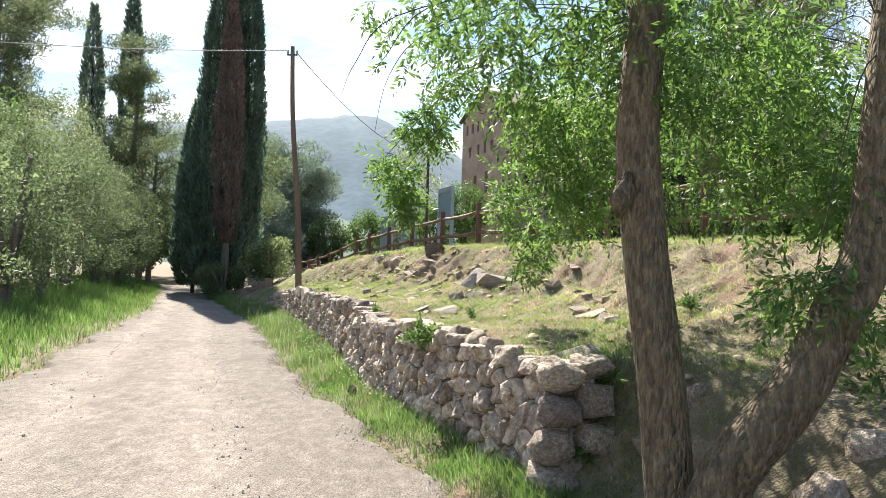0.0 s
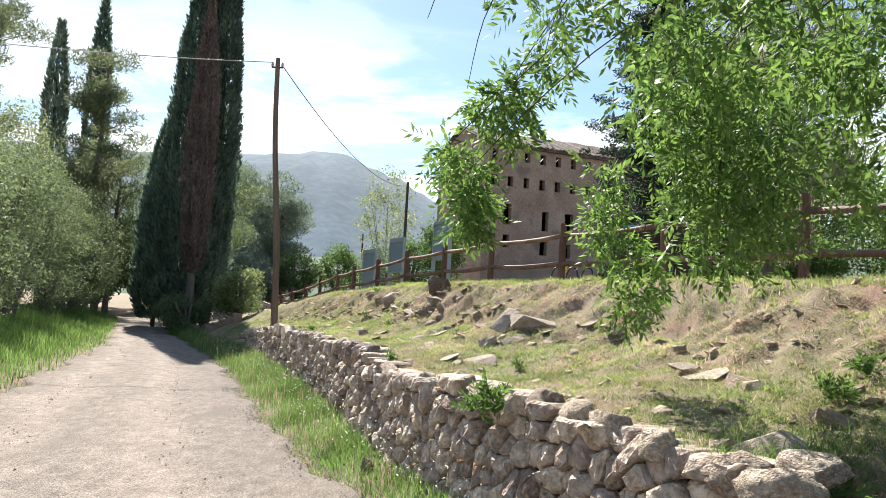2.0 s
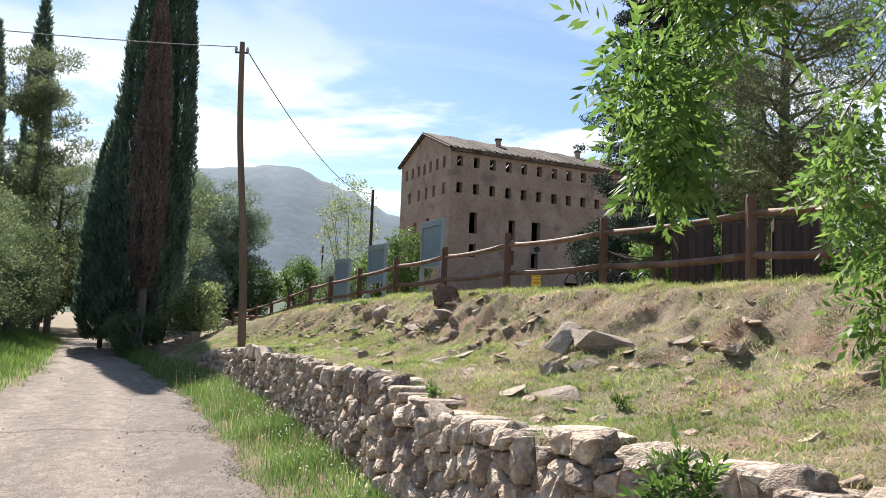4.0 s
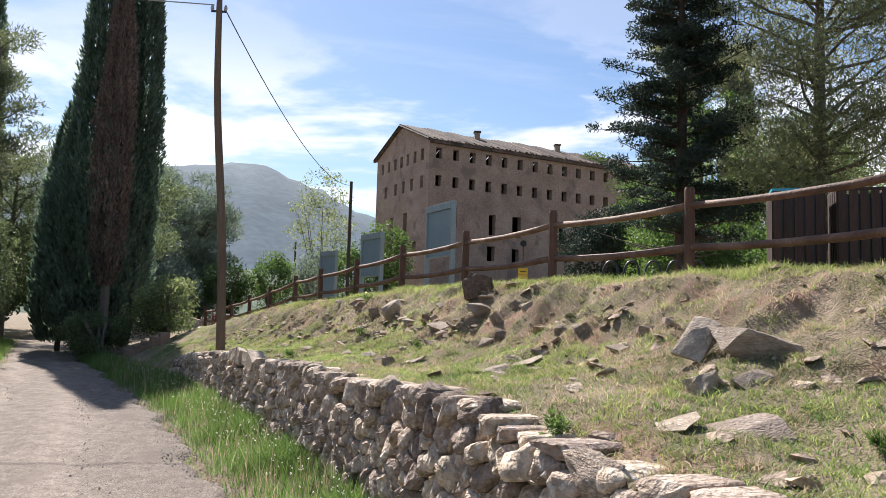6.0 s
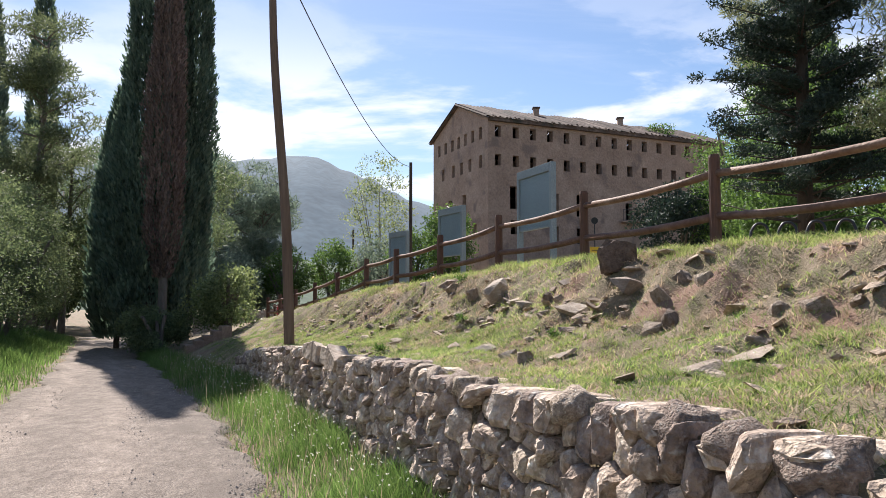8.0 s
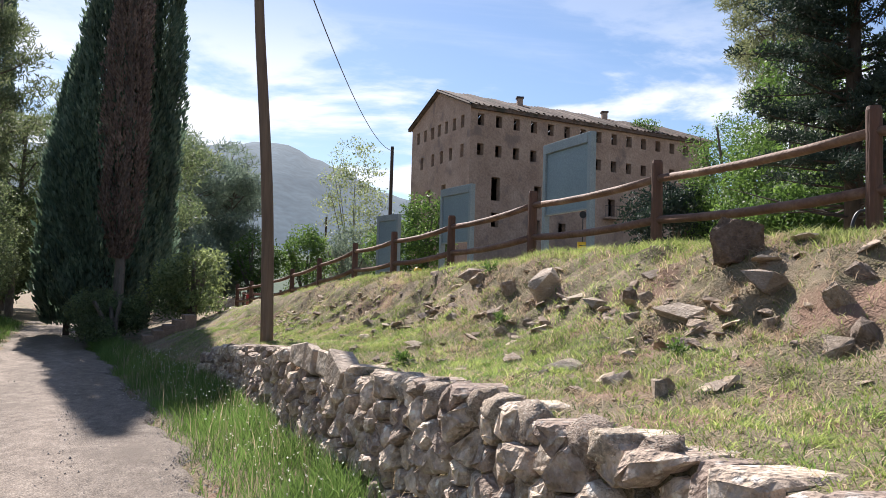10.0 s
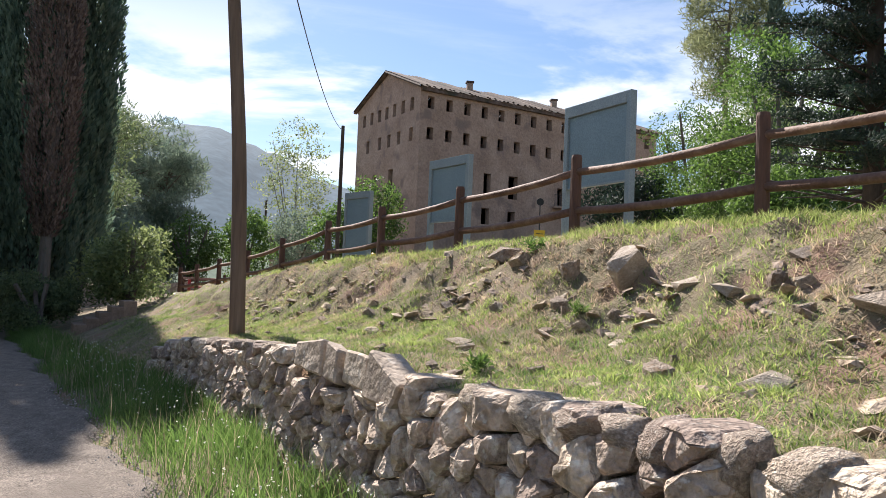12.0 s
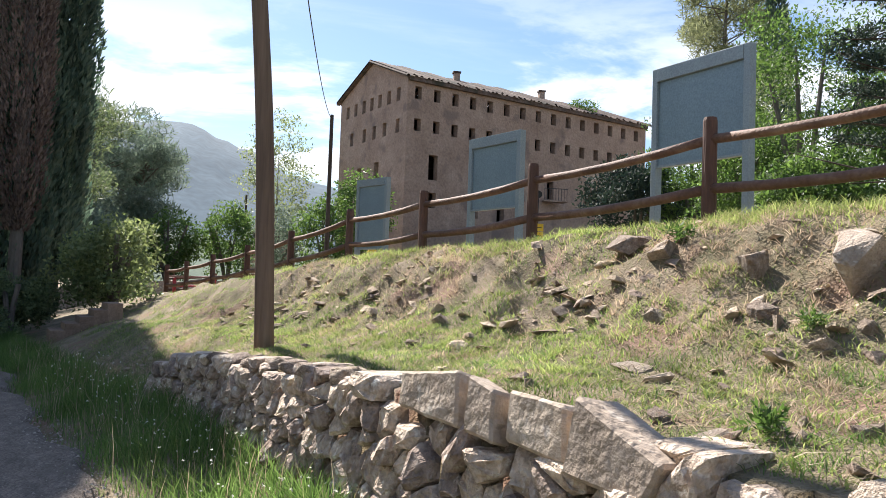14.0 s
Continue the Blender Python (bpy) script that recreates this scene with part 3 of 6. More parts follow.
def build_wall():
    """A leaning dry-stone face in front of an earth core, each stone a piece of its own."""
    y0, y1 = 4.95, 23.9
    verts, faces = [], []
    ys = np.arange(y0 + 0.55, y1, 0.2)
    for y in ys:
        d, out = wall_frame(y)
        c = Vector((wall_x(y), y, 0))
        top = wall_top(y)
        for off, z in ((-0.14, -0.1), (-0.24, top - 0.22), (-0.5, top - 0.2), (-0.5, -0.1)):
            p = c + out * (off + 0.10)
            verts.append((p.x, p.y, z))
    for j in range(len(ys) - 1):
        for k in range(4):
            faces.append((j * 4 + k, j * 4 + (k + 1) % 4, j * 4 + 4 + (k + 1) % 4, j * 4 + 4 + k))
    faces += [(0, 1, 2, 3), tuple(len(verts) - 4 + k for k in (3, 2, 1, 0))]
    core = tagged(raw("stone_wall", verts, faces, CORE), "low dry-stone retaining wall of rough brown stones along the lane", "stone wall")
    # where the wall runs, by length along it
    yy = np.linspace(y0 - 0.3, y1 + 0.3, 400)
    xx = wall_x(yy)
    ss = np.concatenate([[0], np.cumsum(np.hypot(np.diff(xx), np.diff(yy)))])
    rnd = random.Random(5)
    seeds = []
    s, row_h = 0.0, 0.138
    for r in range(-1, 11):
        s = rnd.uniform(0, 0.2)
        while s < ss[-1]:
            w = rnd.uniform(0.12, 0.25)
            if rnd.random() > 0.17:
                seeds.append((s + w / 2 + rnd.uniform(-0.03, 0.03), (r + 0.5) * row_h + rnd.uniform(-0.05, 0.05) + 0.04 * math.sin(s * 1.7)))
            s += w
    seeds.sort()
    kept = []
    for cs, cz in seeds:
        y = float(np.interp(cs, ss, yy))
        top = wall_top(y) + rnd.uniform(-0.09, 0.03) - (0.12 if 17.2 < y < 19.05 else 0.0)
        if -0.1 <= cz <= top - 0.015 and y0 <= y <= y1:
            kept.append((cs, cz, top))
    pts = np.array([k[:2] for k in kept])
    far = [[], []]
    count = 0
    for cs, cz, top in kept:
        y = float(np.interp(cs, ss, yy))
        up = min(cz + 0.19, top)
        poly = [(cs - 0.17, cz - 0.14), (cs + 0.17, cz - 0.14), (cs + 0.17, up - 0.03), (cs + 0.1, up), (cs - 0.11, up), (cs - 0.17, up - 0.04)]
        near = pts[(np.abs(pts[:, 0] - cs) < 0.6) & (np.abs(pts[:, 1] - cz) < 0.5)]
        for qs, qz in near:
            if abs(qs - cs) + abs(qz - cz) < 1e-6:
                continue
            mx, mz, nx, nz = (cs + qs) / 2, (cz + qz) / 2, qs - cs, qz - cz
            cut = []
            for a, b in zip(poly, poly[1:] + poly[:1]):
                da, db = (a[0] - mx) * nx + (a[1] - mz) * nz, (b[0] - mx) * nx + (b[1] - mz) * nz
                if da <= 0:
                    cut.append(a)
                if (da < 0 < db) or (db < 0 < da):
                    t = da / (da - db)
                    cut.append((a[0] + (b[0] - a[0]) * t, a[1] + (b[1] - a[1]) * t))
            poly = cut
            if len(poly) < 3:
                break
        if len(poly) < 3:
            continue
        ms, mz = sum(p[0] for p in poly) / len(poly), sum(p[1] for p in poly) / len(poly)
        ring = []                                   # corners knocked off
        for k, p in enumerate(poly):
            a, b = poly[k - 1], poly[(k + 1) % len(poly)]
            for o, u in ((a, 0.10), (b, 0.10)):
                ring.append((p[0] + (o[0] - p[0]) * u, p[1] + (o[1] - p[1]) * u))
        size = math.sqrt(max(1e-4, max(p[0] for p in poly) - min(p[0] for p in poly)) * max(1e-4, max(p[1] for p in poly) - min(p[1] for p in poly)))
        proud = rnd.uniform(-0.035, 0.05)
        tilt_s, tilt_z = rnd.uniform(-0.4, 0.4), rnd.uniform(-0.35, 0.15)
        peak = (ms + rnd.uniform(-0.25, 0.25) * size, mz + rnd.uniform(-0.25, 0.25) * size)
        d, out = wall_frame(y)
        org = Vector((wall_x(y), y, 0))

        def at(p, grow, depth, jit=0.0):
            es, ez = (p[0] - ms) * grow, (p[1] - mz) * grow
            dep = depth + proud + tilt_s * es + tilt_z * ez + rnd.uniform(-jit, jit)
            z = mz + ez
            return d * (ms - cs + es) + out * (0.10 - 0.10 * z + dep) + Vector((0, 0, z))

        verts = [at(p, 0.84, -0.30) for p in ring] + [at(p, 0.95, -0.055, 0.006) for p in ring] + [at(p, 0.89, 0.05 * size, 0.009) for p in ring] + [at(p, 0.6, 0.165 * size, 0.016) for p in ring] + [at(peak, 1, 0.19 * size, 0.012)]
        m = len(ring)
        faces = []
        for k in range(m):
            k2 = (k + 1) % m
            faces += [(k, k2, m + k2, m + k), (m + k, m + k2, 2 * m + k2, 2 * m + k), (2 * m + k, 2 * m + k2, 3 * m + k2, 3 * m + k), (3 * m + k, 3 * m + k2, 4 * m)]
        count += 1
        if count <= 330:
            mid = sum(verts, Vector()) / len(verts)
            ob = raw("stone", [v - mid for v in verts], faces, STONE, core, count % 3 == 0)
            ob.location = org + mid
        else:
            base = len(far[0])
            far[0].extend([tuple(v + org) for v in verts])
            far[1].extend([tuple(base + k for k in f) for f in faces])
    if far[0]:
        ob = raw("far_stones", far[0], far[1], STONE_JOINED, core)
        ob["kind"] = "stuff"
    caps = ((5.16, 0.36, 0.24), (5.67, 0.33, 0.2), (6.09, 0.34, 0.26), (6.43, 0.31, 0.24), (6.78, 0.34, 0.25), (7.45, 0.44, 0.16), (7.84, 0.27, 0.23), (8.61, 0.25, 0.17), (9.67, 0.48, 0.22), (10.95, 0.38, 0.24), (11.35, 0.25, 0.17), (11.65, 0.3, 0.26),
            (12.5, 0.3, 0.2), (13.67, 0.3, 0.16), (13.87, 0.23, 0.18), (14.08, 0.26, 0.2), (14.56, 0.3, 0.22), (14.82, 0.26, 0.18), (15.07, 0.17, 0.22), (15.33, 0.27, 0.2), (15.52, 0.23, 0.15), (15.76, 0.29, 0.15), (16.08, 0.36, 0.19), (16.5, 0.26, 0.16))
    for k, (y, w, h) in enumerate(caps + tuple((19.3 + 0.42 * n, 0.2 + 0.012 * (n * 7 % 9), 0.13) for n in range(9))):
        d, out = wall_frame(y)
        ob = new("cap_stone", CAPS[(k * 5) % 12])
        ob.parent = core
        spin = math.atan2(d.y, d.x) + rnd.uniform(-0.12, 0.12)
        ob.matrix_world = Matrix.LocRotScale(Vector((wall_x(y), y, wall_top(y) - h * 0.36)) - out * rnd.uniform(0.03, 0.09), Euler((rnd.uniform(-0.3, 0.3), rnd.uniform(-0.2, 0.2), spin)), (w * 0.98, rnd.uniform(0.2, 0.3), h * 1.1))
    for k, (dx, dy, z, w, h) in enumerate(((0.05, -0.18, 0.92, 0.36, 0.24), (0.04, -0.2, 0.68, 0.38, 0.25), (0.0, -0.18, 0.43, 0.34, 0.26), (0.02, -0.2, 0.15, 0.36, 0.3), (0.3, -0.05, 0.74, 0.3, 0.28), (0.3, -0.05, 0.44, 0.34, 0.3), (0.34, -0.05, 0.15, 0.3, 0.3), (0.3, 0.06, 0.98, 0.32, 0.2))):
        ob = new("end_stone", STONES[k])
        ob.parent = core
        ob.matrix_world = Matrix.LocRotScale((wall_x(y0) + dx - 0.05, y0 + dy + 0.1, z), Euler((rnd.uniform(-0.1, 0.1), rnd.uniform(-0.1, 0.1), rnd.uniform(-0.4, 0.1) - 1.0)), (w, 0.34, h))
    return core


def rock_thing(name, mesh, at, size, turn, label, category="rock", group="", tilt=(0, 0), sink=0.25):
    ob = new(name, mesh)
    x, y = at[0], at[1]
    z = at[2] if len(at) > 2 else gz(x, y) + size[2] * (0.5 - sink)
    ob.matrix_world = Matrix.LocRotScale((x, y, z), Euler((radians(tilt[0]), radians(tilt[1]), radians(turn))), size)
    return tagged(ob, label, category, group)


wall = build_wall()


# ---- fence ----
def build_fence():
    """Round brown posts with two rails between each pair."""
    posts = []
    base = None
    for n, (x, y, z) in enumerate(POSTS):
        g = gz(x, y)
        t = thing("fence", (x, y, g - 0.25), "brown-stained round timber post and rail fence on the grassy bank", "fence", "posts and rails of the fence along the bank")
        ht = float(np.interp(y, (14, 17, 21, 25, 31), (1.02, 0.96, 0.88, 0.84, 0.8))) + (z - g)
        bm = tube([(0, 0, 0), (0, 0, 0.6), (0.0, 0, ht + 0.22), (0, 0, ht + 0.25)], [0.062, 0.06, 0.058, 0.05], 12)
        part("post", bm, FENCE_WOOD, t, smooth=False)
        posts.append((Vector((x, y, z)), t))
    for (a, ta), (b, _) in zip(posts, posts[1:]):
        for h, r in ((0.81, 0.04), (0.335, 0.043)):
            p, q = (v + Vector((0, 0, h * float(np.interp(v.y, (14, 17, 21, 25, 31), (1.0, 0.94, 0.86, 0.82, 0.78))))) for v in (a, b))
            mid = (p + q) / 2 - Vector((0, 0, 0.035))
            d = (q - p).normalized()
            org = Vector(ta.location)
            path = [v - org for v in (p + d * 0.03, p.lerp(mid, 0.5) - Vector((0, 0, 0.008)), mid, mid.lerp(q, 0.5) - Vector((0, 0, 0.008)), q - d * 0.03)]
            part("rail", tube(path, [r, r * 1.02, r, r * 0.97, r], 10), RAIL_WOOD, ta, smooth=True)


build_fence()


# ---- utility pole and cables ----
def build_pole():
    b, t = Vector((-5.2, 22.71, 0.9)), Vector((-5.64, 22.79, 8.31))
    g = gz(b.x, b.y)
    pole = thing("utility_pole", (b.x, b.y, g - 0.1), "tall weathered wooden utility pole standing behind the stone wall", "utility pole")
    o = Vector(pole.location)
    part("shaft", tube(bent([Vector((0, 0, 0)), (b.lerp(t, 0.3) - o) + Vector((0.03, 0, 0)), (b.lerp(t, 0.7) - o) - Vector((0.05, 0, 0)), t - o], 6), list(np.linspace(0.10, 0.062, 19)), 14, 0.04, 2), POLE_WOOD, pole, smooth=True)
    part("bracket", boxed(t - o + Vector((-0.16, -0.02, -0.28)), t - o + Vector((0.16, 0.02, -0.24)), 0.005), BLACK, pole)
    for dx in (-0.14, 0.14):
        part("insulator", tube([t - o + Vector((dx, 0, -0.24)), t - o + Vector((dx, 0, -0.18)), t - o + Vector((dx, 0, -0.12))], [0.03, 0.04, 0.02], 8), CABLE_PALE, pole)
    return t


def cable(name, a, b, sag, r, material, label):
    pts = [Vector(a).lerp(Vector(b), k / 24) - Vector((0, 0, sag * 4 * (k / 24) * (1 - k / 24))) for k in range(25)]
    return tagged(part(name, tube(pts, [r] * 25, 6), material), label, "cable")


pole_top = build_pole()
cable("overhead_cable", pole_top + Vector((-0.1, 0, -0.12)), (-30, 16.5, 9.0), 0.8, 0.014, CABLE_PALE, "pale overhead cable running from the pole across the lane")
cable("service_cable", pole_top + Vector((0.1, 0.05, -0.15)), (-3.56, 54.2, 9.7), 1.0, 0.014, CABLE, "thin black service cable from the pole towards the mill")

# ---- mill ----
BX, BY, BYAW, GYAW, GW, BZ, BRIDGE, BL, BASE = 2.37, 70.62, 0.417, 0.388, 11.24, 16.75, 18.85, 25.5, 2.4
WS0, WDS, WZ1, WZ2 = 0.937, 1.664, 15.63, 13.27


def wall_with_holes(bm, origin, along, length, z0, z1, holes, depth, normal):
    """A wall face from z0 to z1 with real openings: each hole is (s, z, width, height); reveals run back by depth."""
    ss = sorted({0.0, length, *[h[0] - h[2] / 2 for h in holes], *[h[0] + h[2] / 2 for h in holes]})
    zs = sorted({z0, z1, *[h[1] - h[3] / 2 for h in holes], *[h[1] + h[3] / 2 for h in holes]})
    o, a, nrm = Vector(origin), Vector(along), Vector(normal)

    def at(s, z, back=0.0):
        p = o + a * s - nrm * back
        return bm.verts.new((p.x, p.y, z))

    for s0, s1 in zip(ss, ss[1:]):
        for q0, q1 in zip(zs, zs[1:]):
            cs, cz = (s0 + s1) / 2, (q0 + q1) / 2
            if any(abs(cs - h[0]) < h[2] / 2 and abs(cz - h[1]) < h[3] / 2 for h in holes):
                continue
            bm.faces.new((at(s0, q0), at(s1, q0), at(s1, q1), at(s0, q1)))
    for s, z, w, h in holes:
        c = [(s - w / 2, z - h / 2), (s + w / 2, z - h / 2), (s + w / 2, z + h / 2), (s - w / 2, z + h / 2)]
        for k in range(4):
            p, q = c[k], c[(k + 1) % 4]
            bm.faces.new((at(*p), at(*q), at(*q, depth), at(*p, depth)))


def build_mill():
    """The tall old mill: two seen fronts with rows of small open windows, tiled gable roof."""
    mill = thing("mill_building", (BX, BY, BASE), "tall old pinkish-brown rendered mill with rows of small dark windows", "building")
    o = Vector((BX, BY, BASE))
    a = Vector((math.cos(BYAW), math.sin(BYAW), 0))
    b = Vector((-math.sin(GYAW), math.cos(GYAW), 0))
    na, nb = Vector((a.y, -a.x, 0)), Vector((-b.y, b.x, 0))
    k = WDS / 2.05
    top = BZ - BASE
    rows = [(WS0 + n * WDS, WZ1 - BASE, 0.72 * k, 1.15 * k) for n in range(15)] + [(WS0 + n * WDS, WZ2 - BASE, 0.72 * k, 1.15 * k) for n in range(15)]
    low = [(WS0 + WDS * n, WZ2 - BASE + dz * k, w * k, h * k) for n, dz, w, h in
           ((0.9, -3.7, 1.0, 2.3), (3.3, -4.1, 0.85, 2.2), (4.85, -4.1, 1.15, 2.3), (7.9, -4.4, 0.9, 1.8), (0.9, -6.7, 0.85, 1.4), (3.25, -7.2, 0.95, 1.6), (4.8, -7.3, 0.9, 1.6), (10.5, -4.6, 0.9, 1.5), (12.0, -4.8, 0.9, 1.5), (7.3, -10.4, 1.9, 1.8))]
    bm = bmesh.new()
    wall_with_holes(bm, (0, 0, 0), a, BL, -1.0, top, [h for h in rows + low if h[0] < BL - 0.6], 0.55, na)
    part("front_wall", bm, PLASTER, mill)
    g1, g2 = WZ1 - BASE, WZ2 - BASE
    gab = [(GW * u, g1, 0.7 * k, 1.25 * k) for u in (0.12, 0.25, 0.38, 0.5, 0.62, 0.75, 0.88)] + [(GW * u, g2, 0.7 * k, 1.3 * k) for u in (0.12, 0.3, 0.45, 0.6, 0.8)]
    gab += [(GW * 0.4, g2 - 4.2 * k, 1.0 * k, 2.6 * k), (GW * 0.22, g2 - 7 * k, 0.9 * k, 1.6 * k), (GW * 0.66, g2 - 4.2 * k, 0.9 * k, 2.2 * k)]
    bm = bmesh.new()
    wall_with_holes(bm, b * GW, -b, GW, -1.0, top, [(GW - s, z, w, h) for s, z, w, h in gab], 0.55, nb)
    part("gable_wall", bm, PLASTER, mill)
    bm = bmesh.new()
    q = [Vector((0, 0, top)), b * GW + Vector((0, 0, top)), b * GW * 0.5 + Vector((0, 0, BRIDGE - BASE))]
    bm.faces.new([bm.verts.new(v) for v in q])
    part("gable_top", bm, PLASTER, mill)
    bm = bmesh.new()
    bm.faces.new([bm.verts.new(v + a * BL) for v in q])
    part("far_gable_top", bm, PLASTER, mill)
    bm = bmesh.new()
    for p, r in ((b * GW, b * GW + a * BL), (a * BL, a * BL + b * GW)):
        bm.faces.new([bm.verts.new(v) for v in (p - Vector((0, 0, 1)), r - Vector((0, 0, 1)), r + Vector((0, 0, top)), p + Vector((0, 0, top)))])
    part("back_wall", bm, PLASTER, mill)
    # floors added in a dark colour so the window openings stay dark
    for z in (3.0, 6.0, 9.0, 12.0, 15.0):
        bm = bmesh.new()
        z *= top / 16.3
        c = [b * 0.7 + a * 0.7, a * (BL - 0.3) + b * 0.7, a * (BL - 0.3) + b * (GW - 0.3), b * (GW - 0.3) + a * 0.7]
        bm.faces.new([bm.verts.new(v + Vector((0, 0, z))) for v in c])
        part("inner_floor", bm, INSIDE_SHADE, mill)
    # roof: two slopes of tiles in ribs, with an overhang
    ridge = BRIDGE - BASE
    for side in (0, 1):
        eave = (b * -0.45 if side == 0 else b * (GW + 0.45)) + Vector((0, 0, top - 0.12))
        rid = b * GW * 0.5 + Vector((0, 0, ridge + 0.12))
        n = int(BL / 0.34)
        for j in range(n):
            s0 = -0.4 + (BL + 0.8) * j / n
            w = (BL + 0.8) / n
            pts = []
            sag = 0.14 * math.sin(j * 0.21) + 0.10 * math.sin(j * 0.9)
            drop = b * (-0.16 * (math.sin(j * 2.7) + math.sin(j * 1.13))) * (1 if side == 0 else -1)
            for u, lift in ((0, 0), (0.25, 0.10), (0.5, 0.14), (0.75, 0.10), (1, 0)):
                pts.append((a * (s0 + w * u), lift))
            bm = bmesh.new()
            for (p, l0), (r, l1) in zip(pts, pts[1:]):
                bm.faces.new([bm.verts.new(v) for v in (eave + drop + p + Vector((0, 0, l0)), eave + drop + r + Vector((0, 0, l1)), rid + r + Vector((0, 0, l1 + sag * 0.4)), rid + p + Vector((0, 0, l0 + sag * 0.4)))])
            part("roof_tile", bm, TILE, mill)
    bm = bmesh.new()
    for e0, e1 in ((b * -0.35, b * GW * 0.5), (b * (GW + 0.35), b * GW * 0.5)):
        p, q = e0 + Vector((0, 0, top - 0.2)), e1 + Vector((0, 0, ridge + 0.02))
        bm.faces.new([bm.verts.new(v) for v in (p - a * 0.3, q - a * 0.3, q - a * 0.3 + Vector((0, 0, 0.28)), p - a * 0.3 + Vector((0, 0, 0.28)))])
        bm.faces.new([bm.verts.new(v) for v in (p - a * 0.3, q - a * 0.3, q, p)])
    part("verge_tiles", bm, TILE, mill)
    bm = bmesh.new()
    p = b * -0.3 + Vector((0, 0, top - 0.34))
    bm.faces.new([bm.verts.new(v) for v in (p, p + a * BL, p + a * BL + Vector((0, 0, 0.3)), p + Vector((0, 0, 0.3)))])
    bm.faces.new([bm.verts.new(v) for v in (p, p + a * BL, p + a * BL + b * 0.3, p + b * 0.3)])
    part("cornice", bm, TILE, mill)
    for s, u in ((BL * 0.28, 0.38), (BL * 0.66, 0.42)):
        c = a * s + b * GW * u + Vector((0, 0, top + (ridge - top) * u * 2))
        ch = part("chimney", boxed(c + Vector((-0.25, -0.25, -0.3)), c + Vector((0.25, 0.25, 0.75)), 0.03), PLASTER, mill)
        part("cap", boxed(c + Vector((-0.33, -0.33, 0.75)), c + Vector((0.33, 0.33, 0.9)), 0.03), TILE, ch)
    # small balcony on the front
    c = a * (WS0 + WDS * 7.9) + na * 0.5 + Vector((0, 0, WZ2 - BASE - 5.5 * k))
    bal = part("balcony", boxed((c.x - 1.0, c.y - 0.5, c.z - 0.12), (c.x + 1.0, c.y + 0.5, c.z), 0.02), PLASTER, mill)
    bm = bmesh.new()
    for n in range(9):
        x = c.x - 0.95 + n * 0.237
        box(bm, (x - 0.015, c.y - 0.48, c.z), (x + 0.015, c.y - 0.45, c.z + 0.95))
    box(bm, (c.x - 1, c.y - 0.49, c.z + 0.93), (c.x + 1, c.y - 0.44, c.z + 0.98))
    part("railing", bm, BLACK, bal)


build_mill()


# ---- information panels behind the fence ----
def build_panel(a, b, z0, z1, sheet_low):
    """A grey steel frame on two posts, a deep header, and a sheet set back in it that stops well above the ground."""
    a, b = Vector((*a, z0)), Vector((*b, z0))
    w = (b - a).length
    t = thing("information_panel", (a.x, a.y, z0), "grey-blue steel information panel frame standing behind the fence", "sign", "steel panels behind the fence", turn=math.degrees(math.atan2(b.y - a.y, b.x - a.x)))
    h = z1 - z0
    part("post", boxed((0, -0.05, -0.1), (0.075, 0.05, h), 0.008), STEEL, t)
    part("post", boxed((w - 0.075, -0.05, -0.1), (w, 0.05, h), 0.008), STEEL, t)
    part("header", boxed((0.077, -0.055, h - 0.15), (w - 0.077, 0.055, h - 0.002), 0.008), STEEL, t)
    part("sheet", boxed((0.078, -0.015, sheet_low), (w - 0.078, 0.015, h - 0.152), 0.003), SHEET, t)
    part("sill", boxed((0.078, -0.03, sheet_low - 0.03), (w - 0.078, 0.03, sheet_low - 0.002), 0.004), STEEL, t)


for pa, pb, ztop, low in (((-0.99, 23.03), (-0.54, 21.8), 4.03, 0.95), ((-2.42, 26.2), (-1.92, 25.16), 3.70, 0.8), ((-3.75, 30.9), (-3.22, 30.05), 3.61, 0.7)):
    zz = min(gz(*pa), gz(*pb))
    build_panel(pa, pb, zz, ztop, low)


# ---- trees ----
def tree(name, at, label, category="tree", group=""):
    return thing(name, at, label, category, group)


def local(pts, at):
    return np.asarray(pts) - np.asarray(at)


def clumps_to_points(clumps, per_volume, shell=0.5):
    out = []
    for c, r in clumps:
        r = np.asarray(r, float)
        n = int(per_volume * (r[0] * r[1] * r[2]) ** (2 / 3)) + 12
        out.append(cloud(c, r, n, shell))
    return np.concatenate(out)


def crown_clumps(centre, radii, count, size, seed, low=-1.0):
    """Clumps scattered through an uneven crown."""
    r = np.random.default_rng(seed)
    out = []
    while len(out) < count:
        v = r.normal(size=3)
        v /= np.linalg.norm(v)
        if v[2] < low:
            continue
        p = np.asarray(centre) + v * np.asarray(radii) * r.uniform(0.35, 1.0) ** 0.6
        s = size * r.uniform(0.55, 1.3)
        out.append((p, (s, s, s * r.uniform(0.6, 0.95))))
    return out


